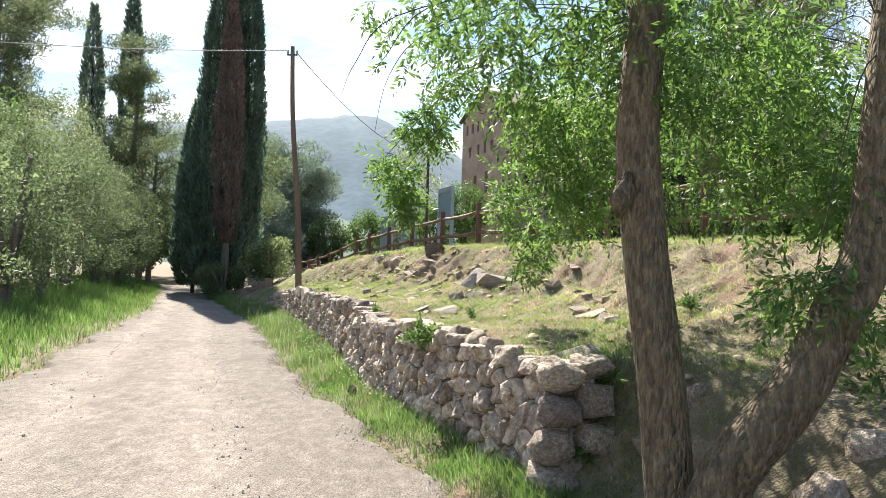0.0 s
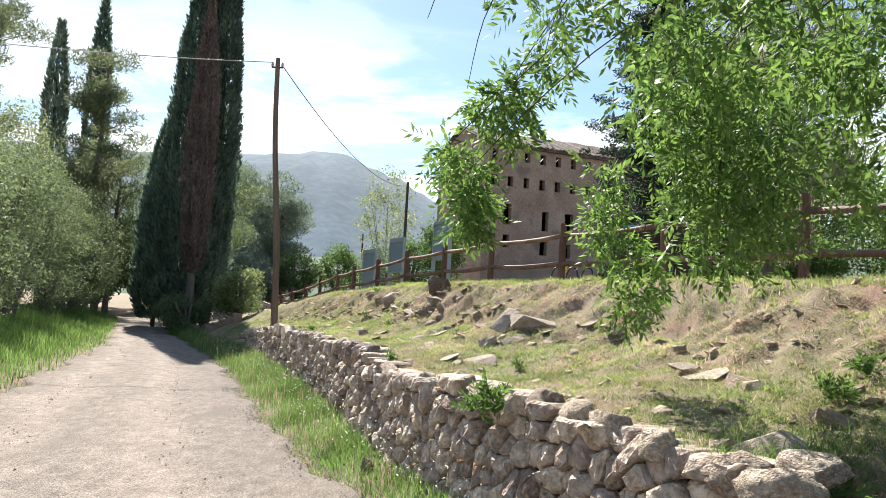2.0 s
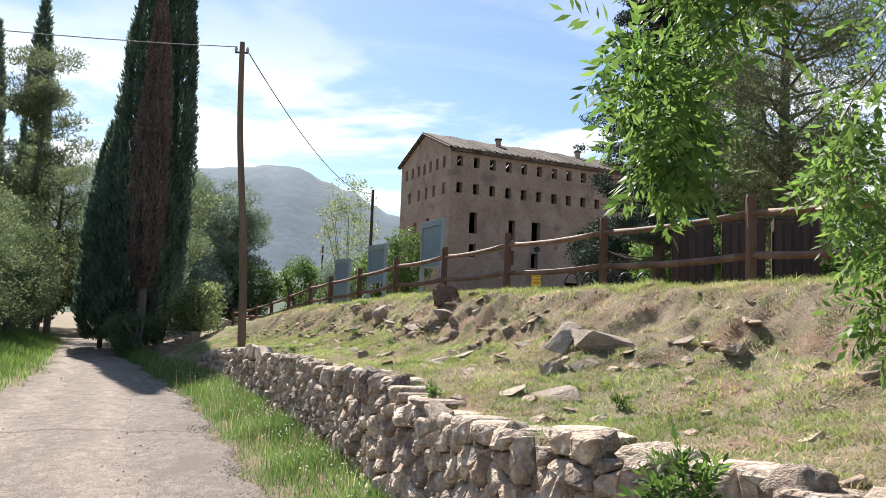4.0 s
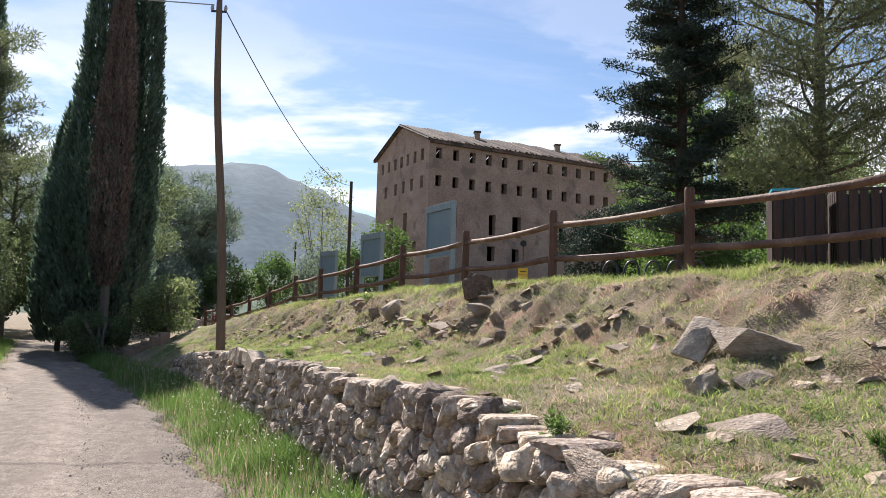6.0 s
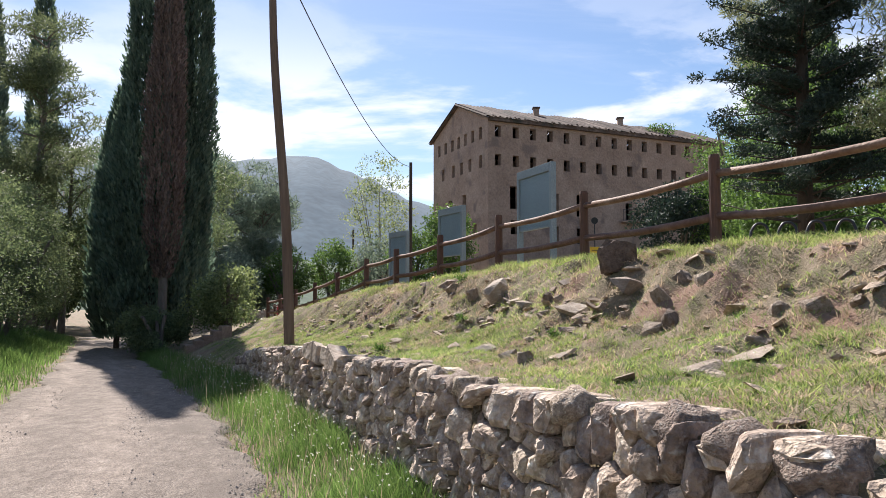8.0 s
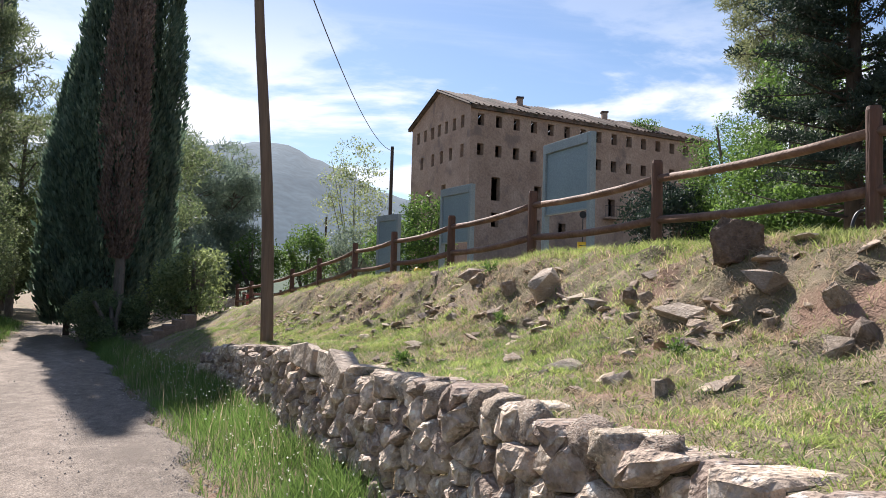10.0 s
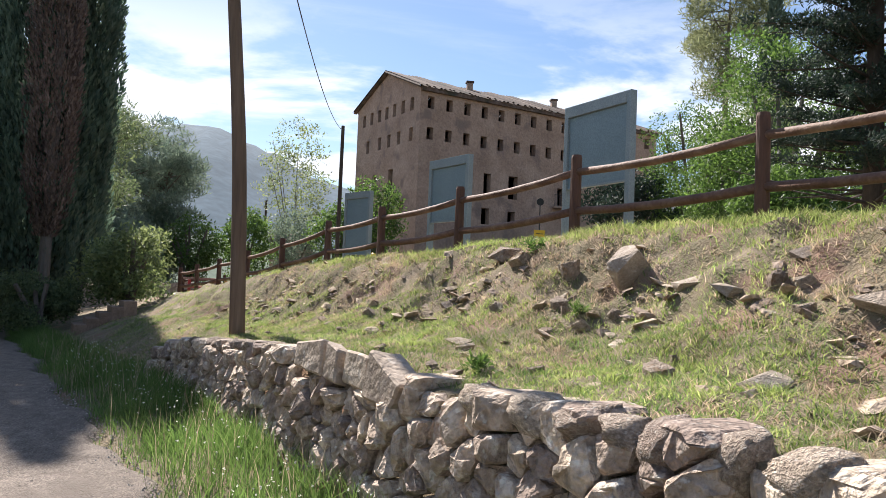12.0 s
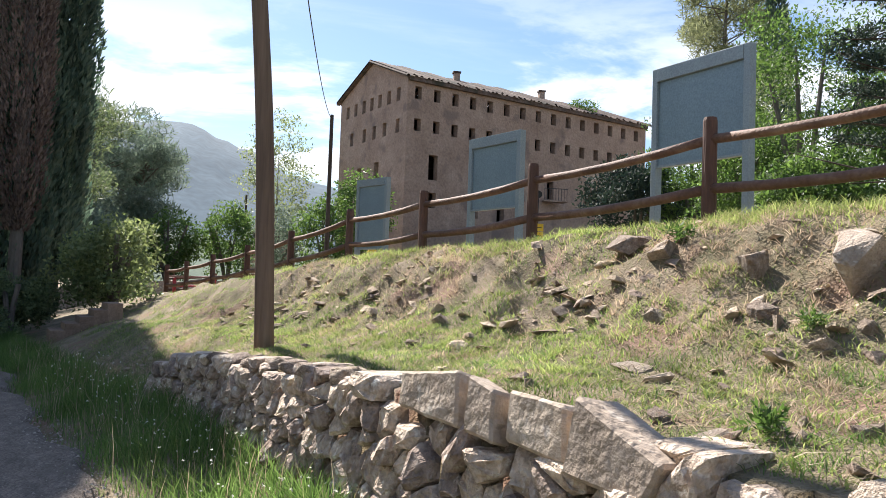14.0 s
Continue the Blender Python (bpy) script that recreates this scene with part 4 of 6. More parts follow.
def bush(name, x, y, rx, ry, h, material, label, count, leaf, clump, seed, category="bush", group="", bark=GREY_BARK, way=(0, 0, 1), bias=0.15, stem=1.0):
    z = gz(x, y)
    t = tree(name, (x, y, z), label, category, group)
    bm = bmesh.new()
    r = random.Random(seed)
    for n in range(5):
        e = (r.uniform(-0.6, 0.6) * rx, r.uniform(-0.6, 0.6) * ry, h * r.uniform(0.5, 0.8))
        tube(bent([(r.uniform(-0.1, 0.1), r.uniform(-0.1, 0.1), -0.1), (e[0] * 0.4, e[1] * 0.4, e[2] * 0.5), e], 3), [stem * (0.05 + 0.012 * h * (1 - k / 6)) for k in range(7)], 6, 0.1, seed + n, bm)
    part("stem_frame", bm, bark, t)
    cl = crown_clumps((0, 0, h * 0.5), (rx * 0.8, ry * 0.8, h * 0.43), max(8, int(3.2 * (rx * ry * h) ** (2 / 3) / clump ** 2)), clump, seed)
    pts = clumps_to_points(cl, count / sum((c[1][0] * c[1][1] * c[1][2]) ** (2 / 3) for c in cl), 0.35)
    pts = pts[pts[:, 2] > 0.03]
    leaves("crown", pts, leaf, material, t, way, bias)
    return t


def column_tree(name, x, y, profile, h, n, material, label, spray, seed, bark=DARK_BARK, lump=0.25):
    """A cypress: upswept sprays over a narrow, furrowed column. profile: (height share, radius) rows."""
    z = gz(x, y)
    t = tree(name, (x, y, z), label)
    part("trunk", tube([(0, 0, -0.2), (0.05, 0, h * 0.3), (0, 0.05, h * 0.7), (0, 0, h * 0.93)], [0.0115 * h, 0.0095 * h, 0.006 * h, 0.03], 10, 0.1, seed), bark, t)
    r = np.random.default_rng(seed)
    pr = np.array(profile)
    u = r.uniform(pr[0, 0], 1, n)
    rad = np.interp(u, pr[:, 0], pr[:, 1])
    keep = r.uniform(0, pr[:, 1].max(), n) < rad + 0.3
    u, rad = u[keep], rad[keep]
    a = r.uniform(0, 2 * math.pi, len(u))
    furrow = 1 + lump * lumps(a * 3.0, u * h * 0.9, 1.0, seed) * 0.6 + lump * 0.6 * lumps(a * 9, u * h * 2.2, 1.0, seed + 2)
    rr = rad * furrow * r.uniform(0.45, 1.06, len(u)) ** 0.5
    pts = np.stack([rr * np.cos(a), rr * np.sin(a), u * h], 1)
    way = np.stack([np.cos(a) * 0.45, np.sin(a) * 0.45, np.ones(len(a))], 1)
    leaves("crown", pts, spray, material, t, way, 0.72, 0.34)
    return t


def build_ash():
    """The two-stemmed ash beside the lane, with drooping feathered leaves."""
    g = gz(1.42, 3.72)
    o = Vector((1.42, 3.72, g))
    t = tree("ash_tree", o, "ash tree with a furrowed grey-brown trunk and drooping green feathered leaves")
    trunk = part("trunk", tube(bent([(0.06, -0.1, -0.25), (0.04, -0.04, 0.0), (0.02, 0.0, 0.35), (-0.03, 0.05, 0.95), (-0.13, 0.14, 1.72 - g + 0.2), (-0.17, 0.2, 2.5), (-0.1, 0.3, 3.3), (0.0, 0.45, 4.6)], 8),
                              [0.25 - 0.0125 * min(n, 8) - 0.0006 * max(0, n - 8) for n in range(57)], 20, 0.05, 3), BARK, t, smooth=True)
    part("knot", tube([(-0.30, 0.05, 1.93 - g * 0), (-0.31, 0.0, 2.02), (-0.25, 0.06, 2.2)], [0.02, 0.07, 0.02], 8, 0.2, 4), BARK, trunk, smooth=True)
    stem = part("second_trunk", tube(bent([(0.0, -0.06, -0.3), (0.1, -0.12, 0.0), (0.29, -0.27, 0.55), (0.57, -0.32, 0.95), (0.83, -0.28, 1.4), (1.05, -0.2, 1.9), (1.25, -0.05, 3.4)], 7), [0.17 - 0.0011 * n for n in range(43)], 16, 0.06, 9), BARK, t, smooth=True)
    r = np.random.default_rng(11)
    # drooping foliage masses round the two stems
    masses = [((-0.55, 7.0, 2.36), (0.13, 0.25, 0.28), 95), ((-0.34, 7.0, 2.98), (0.24, 0.3, 0.22), 95), ((-0.72, 6.9, 2.6), (0.12, 0.2, 0.1), 22), ((0.76, 7.55, 1.85), (0.22, 0.25, 0.38), 80), ((0.5, 7.5, 2.4), (0.2, 0.3, 0.4), 60), ((-0.1, 6.9, 3.35), (0.2, 0.3, 0.2), 30), ((0.95, 6.5, 2.55), (0.38, 0.45, 0.72), 230), ((0.62, 6.2, 3.0), (0.36, 0.5, 0.4), 105), ((1.3, 6.9, 2.6), (0.55, 0.6, 0.75), 190),
              ((0.2, 5.4, 3.25), (0.75, 0.7, 0.35), 95), ((1.1, 5.3, 3.1), (0.8, 0.7, 0.5), 200), ((2.0, 5.8, 2.75), (0.7, 0.8, 0.75), 250), ((0.6, 4.3, 3.3), (0.8, 0.6, 0.4), 150), ((1.7, 4.4, 3.0), (0.7, 0.6, 0.5), 240), ((2.4, 4.9, 2.6), (0.6, 0.6, 0.8), 260),
              ((2.05, 3.75, 1.55), (0.33, 0.3, 0.2), 60), ((2.5, 4.1, 2.2), (0.45, 0.4, 0.35), 120), ((2.75, 4.3, 1.3), (0.4, 0.4, 0.4), 70), ((1.0, 4.6, 4.0), (1.6, 1.4, 0.6), 110), ((-0.1, 6.0, 3.75), (0.8, 1.0, 0.35), 75), ((1.6, 7.6, 3.4), (1.0, 0.8, 0.7), 260)]
    base, way = [], []
    bm = bmesh.new()
    for n, (c, rad, count) in enumerate(masses):
        count = int(count * 1.3)
        c = (c[0] + 0.09, c[1] - 0.3, c[2] + 0.1)
        p = cloud(c, rad, count, 0.2)
        base.append(p)
        d = r.normal(size=(count, 3)) * 0.75 + np.array([0, 0, -0.75])
        way.append(d / np.linalg.norm(d, axis=1)[:, None])
        start = Vector((1.25, 3.95, 3.3)) if c[0] < 1.5 else Vector((2.6, 3.6, 3.0))
        c = Vector(c)
        end = c + Vector((0, 0, -rad[2] * 0.4))
        mid = start.lerp(c, 0.55) + Vector((float(r.normal()) * 0.15, float(r.normal()) * 0.15, 0.45 + 0.12 * float(r.normal())))
        tube([v - o for v in bent([start, mid, c + Vector((0, 0, rad[2] * 0.6)), end], 5)], list(np.linspace(0.006, 0.0015, 16)), 6, 0.1, n, bm)
        for k in range(5):
            q = Vector(p[int(r.integers(count))])
            tube([v - o for v in bent([c.lerp(mid, 0.08), c.lerp(q, 0.5) + Vector((0, 0, 0.06)), q], 4)], list(np.linspace(0.003, 0.0012, 9)), 4, 0, k, bm)
    for q in ((-0.55, 5.2, 2.75), (-0.75, 4.8, 2.95), (-0.2, 5.0, 2.85), (-0.5, 4.6, 3.05)):   # bare hanging twigs
        tube([v - o for v in bent([Vector((0.8, 4.4, 3.7)), Vector((q[0] + 0.4, q[1], 3.55)), Vector((q[0] + 0.1, q[1], 3.2)), Vector(q)], 5)], list(np.linspace(0.006, 0.0015, 16)), 5, 0, 1, bm)
    part("branch_frame", bm, DARK_BARK, t)
    base, way = np.concatenate(base), np.concatenate(way)
    n = len(base)
    side = np.cross(way, units(n))
    side /= np.linalg.norm(side, axis=1)[:, None]
    pts, dirs = [], []
    for k in range(11):
        u = 0.05 + 0.17 * (k // 2) / 5
        sgn = 0 if k == 10 else (1 if k % 2 else -1)
        pts.append(base + way * u + side * sgn * 0.006)
        d = way * (0.75 if sgn else 1.0) + side * sgn * 0.8 + r.normal(size=(n, 3)) * 0.14
        dirs.append(d / np.linalg.norm(d, axis=1)[:, None])
    leaves("foliage", local(np.concatenate(pts), o), 0.066, ASH, t, np.concatenate(dirs), 0.93, 0.36, 0.25)


build_ash()

# the tall cypress group on the lane's right
column_tree("cypress_tree", -12.3, 35.9, [(0.03, 0.7), (0.08, 1.42), (0.3, 1.55), (0.48, 1.15), (0.66, 0.85), (0.82, 0.5), (1, 0.1)], 17.2, 70000, CYPRESS, "tall dark green cypress with a furrowed column of foliage", 0.2, 3, lump=0.4)
column_tree("cypress_tree", -11.3, 36.5, [(0.07, 0.5), (0.12, 0.72), (0.4, 0.85), (0.7, 0.76), (0.9, 0.5), (1, 0.1)], 16.8, 40000, CYPRESS, "tall dark green cypress beside the lane", 0.2, 5, lump=0.35)
column_tree("cypress_tree", -11.45, 34.6, [(0.16, 0.2), (0.24, 0.55), (0.5, 0.64), (0.8, 0.42), (1, 0.05)], 14.4, 26000, IVY, "dead cypress column with brown dry foliage", 0.13, 8, GREY_BARK, lump=0.4)
column_tree("cypress_tree", -13.75, 36.8, [(0.04, 0.55), (0.15, 0.95), (0.45, 0.87), (0.8, 0.55), (1, 0.05)], 9.4, 11000, CYPRESS, "shorter dark cypress behind the tall ones", 0.3, 9)
_a = Vector((math.cos(BYAW), math.sin(BYAW), 0))
_c = Vector((BX, BY, BZ)) + _a * (BL * 0.74) + Vector((-math.sin(BYAW), math.cos(BYAW), 0)) * 1.2
roof_bush = thing("roof_shrub", tuple(_c + Vector((0, 0, 0.2))), "green shrub growing on the mill roof", "shrub")
part("stem", tube([(0, 0, -0.2), (0.1, 0, 0.5), (0, 0.1, 1.0)], [0.05, 0.04, 0.02], 6), GREY_BARK, roof_bush)
leaves("crown", cloud((0, 0, 0.7), (1.5, 0.9, 0.7), 700, 0.1), 0.22, LIME, roof_bush)
# hedge and trees on the lane's left
LEFT = [(-10.9, 17.0, 2.0, 2.2, 5.6, HEDGE), (-12.6, 21.5, 2.2, 2.4, 5.8, HEDGE), (-14.0, 25.5, 2.2, 2.6, 6.4, HEDGE), (-15.2, 30, 2.2, 2.6, 5.6, HEDGE), (-16.9, 35, 2.3, 2.8, 6.0, HEDGE), (-18.9, 40, 2.2, 2.8, 6.6, PALE), (-20.8, 45, 2.2, 3, 6.5, HEDGE), (-22.3, 50, 2.4, 3, 7, HEDGE), (-20.5, 57, 3.2, 2.5, 7, HEDGE), (-25, 56, 3, 3, 7, HEDGE), (-23.5, 63, 3.5, 2.5, 7, HEDGE), (-17.8, 60, 2.6, 2.5, 6, HEDGE), (-20.9, 53.5, 2.6, 2.2, 8, HEDGE), (-28.5, 62, 3.5, 3, 7, HEDGE), (-9.0, 11.5, 1.8, 2.4, 5.0, HEDGE), (-8.0, 5.0, 2.0, 3.0, 5.5, HEDGE), (-6.5, -3.0, 2.0, 3.0, 5.5, HEDGE)]
for n, (x, y, rx, ry, h, m) in enumerate(LEFT):
    bush("roadside_shrub", x, y, rx, ry, h, m, "dense dark green roadside shrub with small leaves", 20000 if 9 < y < 46 else 6000, 0.085 if 9 < y < 36 else 0.12 if y < 46 else 0.24, 0.6, 40 + n, "shrub", "shrubs along the lane")
for n, (x, y, r, h, m) in enumerate(((-16.5, 24, 2.4, 7.6, LIME), (-19, 33, 2.6, 9.5, PALE), (-21, 38, 2.6, 10, PALE), (-23, 46, 3.0, 11, PALE), (-18.5, 29, 2.2, 8.0, PALE))):
    bush("broadleaf_tree", x, y, r, r, h, m, "slender broadleaf tree with pale spring leaves behind the shrubs", 12000, 0.13, 0.75, 70 + n, "tree", "trees behind the shrubs")


def pine(x, y, h, r, material, label, seed, count=9000, lean=0.0, low=0.35, needle=0.28, clump=0.9, n_clumps=26, name="pine_tree"):
    z = gz(x, y)
    t = tree(name, (x, y, z), label)
    part("trunk", tube(bent([(0, 0, -0.2), (lean * 0.3, 0, h * 0.35), (lean * 0.7, 0.1, h * 0.7), (lean, 0, h * 0.95)], 4), list(np.linspace(0.06 + h * 0.014, 0.04, 13)), 9, 0.08, seed), GREY_BARK, t, smooth=True)
    rr = np.random.default_rng(seed)
    cl, bm = [], bmesh.new()
    for n in range(n_clumps):
        u = low + (1 - low) * rr.uniform(0, 1)
        a = rr.uniform(0, 2 * math.pi)
        d = r * rr.uniform(0.3, 1.0) * math.sin(math.pi * min(1, 0.25 + 0.75 * (1 - u) / (1 - low))) ** 0.6
        c = (lean * u + d * math.cos(a), d * math.sin(a), h * u + rr.uniform(-0.3, 0.5))
        s = clump * rr.uniform(0.6, 1.25)
        cl.append((c, (s, s, s * 0.55)))
        tube([(lean * u * 0.9, 0, h * u - d * 0.35), (c[0] * 0.6, c[1] * 0.6, c[2] - d * 0.2), c], [0.05, 0.035, 0.012], 5, 0, n, bm)
    part("limb_frame", bm, GREY_BARK, t)
    leaves("crown", clumps_to_points(cl, count / sum((c[1][0] * c[1][1] * c[1][2]) ** (2 / 3) for c in cl), 0.15), needle, material, t, (0, 0, 1), 0.35, 0.16)
    return t


for n, (x, y, h, r) in enumerate(((-22, 33, 15, 2.6), (-25, 36, 16, 3.0), (-27, 42, 18, 3), (-20.5, 44, 14, 2.4))):
    pine(x, y, h, r, PINE, "tall airy pine with a bare grey trunk", 90 + n, 15000, 0.5, 0.35, 0.3, 0.9, 46)
for n, (x, y, h, r) in enumerate(((-15.6, 46.5, 9.0, 3.2), (-17.2, 52.0, 10.0, 3.4), (-20.6, 47.5, 9.5, 3.0))):
    pine(x, y, h, r, HEDGE, "dark leafy tree arching over the lane's far end", 97 + n, 17000, 0.3, 0.3, 0.26, 1.1, 40, "overhanging_tree")
column_tree("cypress_tree", -25.6, 55, [(0.1, 0.8), (0.4, 0.9), (0.8, 0.6), (1, 0.05)], 21.5, 6000, CYPRESS, "slim dark cypress far behind the shrubs", 0.45, 14)
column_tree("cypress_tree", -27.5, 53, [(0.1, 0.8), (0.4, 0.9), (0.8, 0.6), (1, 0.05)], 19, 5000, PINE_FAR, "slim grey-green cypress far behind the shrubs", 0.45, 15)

# beside the cypresses: low evergreens, steps, far pines and round trees
bush("evergreen_shrub", -8.85, 32.9, 1.2, 1.2, 2.15, GLOSSY, "rounded glossy evergreen shrub beside the steps", 6000, 0.12, 0.45, 101, "shrub")
bush("evergreen_shrub", -10.6, 31.9, 1.05, 1.1, 1.55, HEDGE, "low dark green shrub at the foot of the cypress", 9000, 0.085, 0.45, 102, "shrub")
bush("evergreen_shrub", -11.4, 33.4, 0.85, 0.9, 1.4, HEDGE, "low dark green shrub at the foot of the cypress", 7000, 0.085, 0.45, 103, "shrub")
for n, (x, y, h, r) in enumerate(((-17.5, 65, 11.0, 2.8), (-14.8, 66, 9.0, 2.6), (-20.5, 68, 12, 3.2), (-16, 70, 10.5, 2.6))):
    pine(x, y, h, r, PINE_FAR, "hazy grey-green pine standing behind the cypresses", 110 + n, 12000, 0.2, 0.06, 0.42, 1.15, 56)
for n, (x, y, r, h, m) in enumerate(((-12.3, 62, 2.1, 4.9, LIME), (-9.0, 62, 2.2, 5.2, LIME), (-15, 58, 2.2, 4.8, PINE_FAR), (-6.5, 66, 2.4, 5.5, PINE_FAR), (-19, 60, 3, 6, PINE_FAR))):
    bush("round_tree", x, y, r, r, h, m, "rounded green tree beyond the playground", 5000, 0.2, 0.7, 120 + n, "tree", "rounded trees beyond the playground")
bush("birch_like_tree", -6.9, 80, 3.8, 3.2, 16.3, PALE, "slender airy tree with sparse pale leaves near the mill", 3400, 0.26, 0.75, 130, "tree", stem=0.3)
bush("fig_tree", -1.2, 64, 2.3, 2.2, 7.0, LIME, "leafy green tree growing against the mill gable", 5000, 0.22, 0.7, 131, "tree")
bush("fig_tree", -3.4, 62, 2.0, 2.0, 5.5, LIME, "leafy green tree growing near the mill gable", 4500, 0.22, 0.7, 132, "tree")
bush("ivy_mound", 11.6, 51.5, 3.0, 2.6, 5.2, CONIFER, "large dark evergreen mound against the mill front", 9000, 0.22, 0.8, 133, "shrub")
bush("ivy_mound", 14.6, 53, 2.6, 2.4, 3.8, CONIFER, "large dark evergreen mound against the mill front", 6000, 0.22, 0.8, 134, "shrub")

# right of the mill
for n, (x, y, r, h, m) in enumerate(((12.9, 40, 3.6, 11.0, LIME), (15.5, 36.5, 3.2, 8.5, LIME), (10.2, 35.5, 2.0, 3.4, LIME), (13.0, 33, 2.4, 3.2, LIME), (17, 31, 3, 5, LIME), (19, 42, 4, 10, LIME), (14.2, 50, 3.4, 9.5, LIME), (18.5, 52, 3.6, 12, PALE), (12.3, 43.0, 2.4, 6.5, LIME), (16, 22, 2.6, 4.0, LIME), (20, 16, 3, 5, HEDGE), (13.5, 15.5, 2.2, 3.2, LIME), (14, 9, 2.5, 4, HEDGE))):
    bush("broadleaf_tree", x, y, r, r, h, m, "lush bright green broadleaf tree beyond the fence", 13000, 0.16, 0.75, 140 + n, "tree", "green trees beyond the fence")
pine(21, 60, 19.5, 3.6, PINE_NEAR, "tall pine with a rounded crown behind the mill", 150, 14000, 0.4, 0.6, 0.4, 1.3, 30)
column_tree("cypress_tree", 22.8, 57, [(0.1, 1.0), (0.4, 1.3), (0.8, 0.8), (1, 0.05)], 17.5, 7000, CYPRESS, "slim dark cypress beyond the green trees", 0.4, 16)
pine(8.9, 24.6, 11.5, 3.0, PINE_NEAR, "large olive-green pine beyond the fence", 151, 45000, 0.3, 0.12, 0.2, 1.05, 90)
pine(12.5, 19.0, 11.0, 3.2, PINE_NEAR, "large olive-green pine beyond the fence", 152, 26000, 0.3, 0.15, 0.2, 1.05, 70)
pine(12, 12, 10.0, 3.2, PINE_NEAR, "large olive-green pine beyond the fence", 153, 14000, 0.3, 0.25, 0.2, 1.0, 30)


def build_conifer(x, y, h):
    """The dark layered conifer behind the fence: whorls of level boughs carrying tufts."""
    z = gz(x, y)
    t = tree("conifer_tree", (x, y, z), "dark layered conifer with a bare lower trunk behind the fence")
    part("trunk", tube([(0, 0, -0.2), (0.03, 0, h * 0.4), (0, 0.02, h)], [0.2, 0.14, 0.02], 10, 0.08, 1), DARK_BARK, t, smooth=True)
    rr = np.random.default_rng(77)
    bm = bmesh.new()
    cl = []
    zz = 1.2
    while zz < h - 0.2:
        reach = (0.35 + 2.25 * (1 - zz / h) ** 0.75) * rr.uniform(0.75, 1.15)
        for k in range(6):
            a = rr.uniform(0, 2 * math.pi)
            rch = reach * rr.uniform(0.6, 1.15)
            tip = (rch * math.cos(a), rch * math.sin(a), zz + 0.25 * rch * rr.uniform(-0.4, 1.2))
            tube([(0, 0, zz - 0.05), (tip[0] * 0.5, tip[1] * 0.5, (zz + tip[2]) / 2 - 0.06), tip], [0.035, 0.02, 0.007], 5, 0, k, bm)
            if zz > 1.7:
                for u in (0.35, 0.55, 0.75, 0.95):
                    s = 0.14 + 0.10 * rr.uniform()
                    cl.append(((tip[0] * u + rr.normal() * 0.08, tip[1] * u + rr.normal() * 0.08, zz + (tip[2] - zz) * u + 0.05), (s * 1.5, s * 1.5, s * 0.7)))
        zz += rr.uniform(0.22, 0.36)
    part("bough_frame", bm, DARK_BARK, t)
    leaves("needles", clumps_to_points(cl, 95000 / sum((c[1][0] * c[1][1] * c[1][2]) ** (2 / 3) for c in cl), 0.1), 0.11, CONIFER, t, (0, 0, 1), 0.25, 0.3)


build_conifer(5.98, 26.1, 12.0)


# ---- far hills ----
def hill(name, rows, dist, depth, material, label):
    """A long ridge: rows of (angle from +y in degrees, height in metres) at a distance."""
    rows = np.array(rows, float)
    verts, faces = [], []
    angs = np.linspace(rows[0, 0], rows[-1, 0], 160)
    k = 12
    for a in angs:
        hgt = np.interp(a, rows[:, 0], rows[:, 1])
        for j in range(k):
            u = j / (k - 1)
            d = dist + depth * (u - 1)
            z = hgt * (math.sin(u * math.pi / 2) ** 1.3) * (1 + 0.05 * noise.noise((a * 0.9, u * 6, 1))) + 5 * noise.noise((a * 2.5, u * 9, 2)) * u - 8 * (1 - u)
            verts.append((d * math.sin(radians(a)), d * math.cos(radians(a)), z))
    for i in range(len(angs) - 1):
        for j in range(k - 1):
            faces.append((i * k + j, i * k + j + 1, (i + 1) * k + j + 1, (i + 1) * k + j))
    return tagged(raw(name, verts, faces, material, smooth=True), label, "hill", "", "structure")


# the mountain's haze comes from its painted blue colour
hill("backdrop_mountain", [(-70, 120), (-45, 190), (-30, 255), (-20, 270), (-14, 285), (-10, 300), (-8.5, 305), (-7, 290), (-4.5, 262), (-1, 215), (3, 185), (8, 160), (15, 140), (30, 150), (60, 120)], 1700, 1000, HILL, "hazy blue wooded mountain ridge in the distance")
hill("backdrop_woods", [(-70, 30), (-40, 34), (-20, 30), (-8, 22), (0, 16), (10, 20), (25, 40), (50, 55), (80, 45)], 420, 250, NEAR_HILL, "dark wooded slope beyond the trees")
hill("backdrop_woods_behind", [(85, 45), (120, 40), (180, 30), (240, 40), (285, 40)], 300, 180, NEAR_HILL, "dark wooded slope behind the lane")


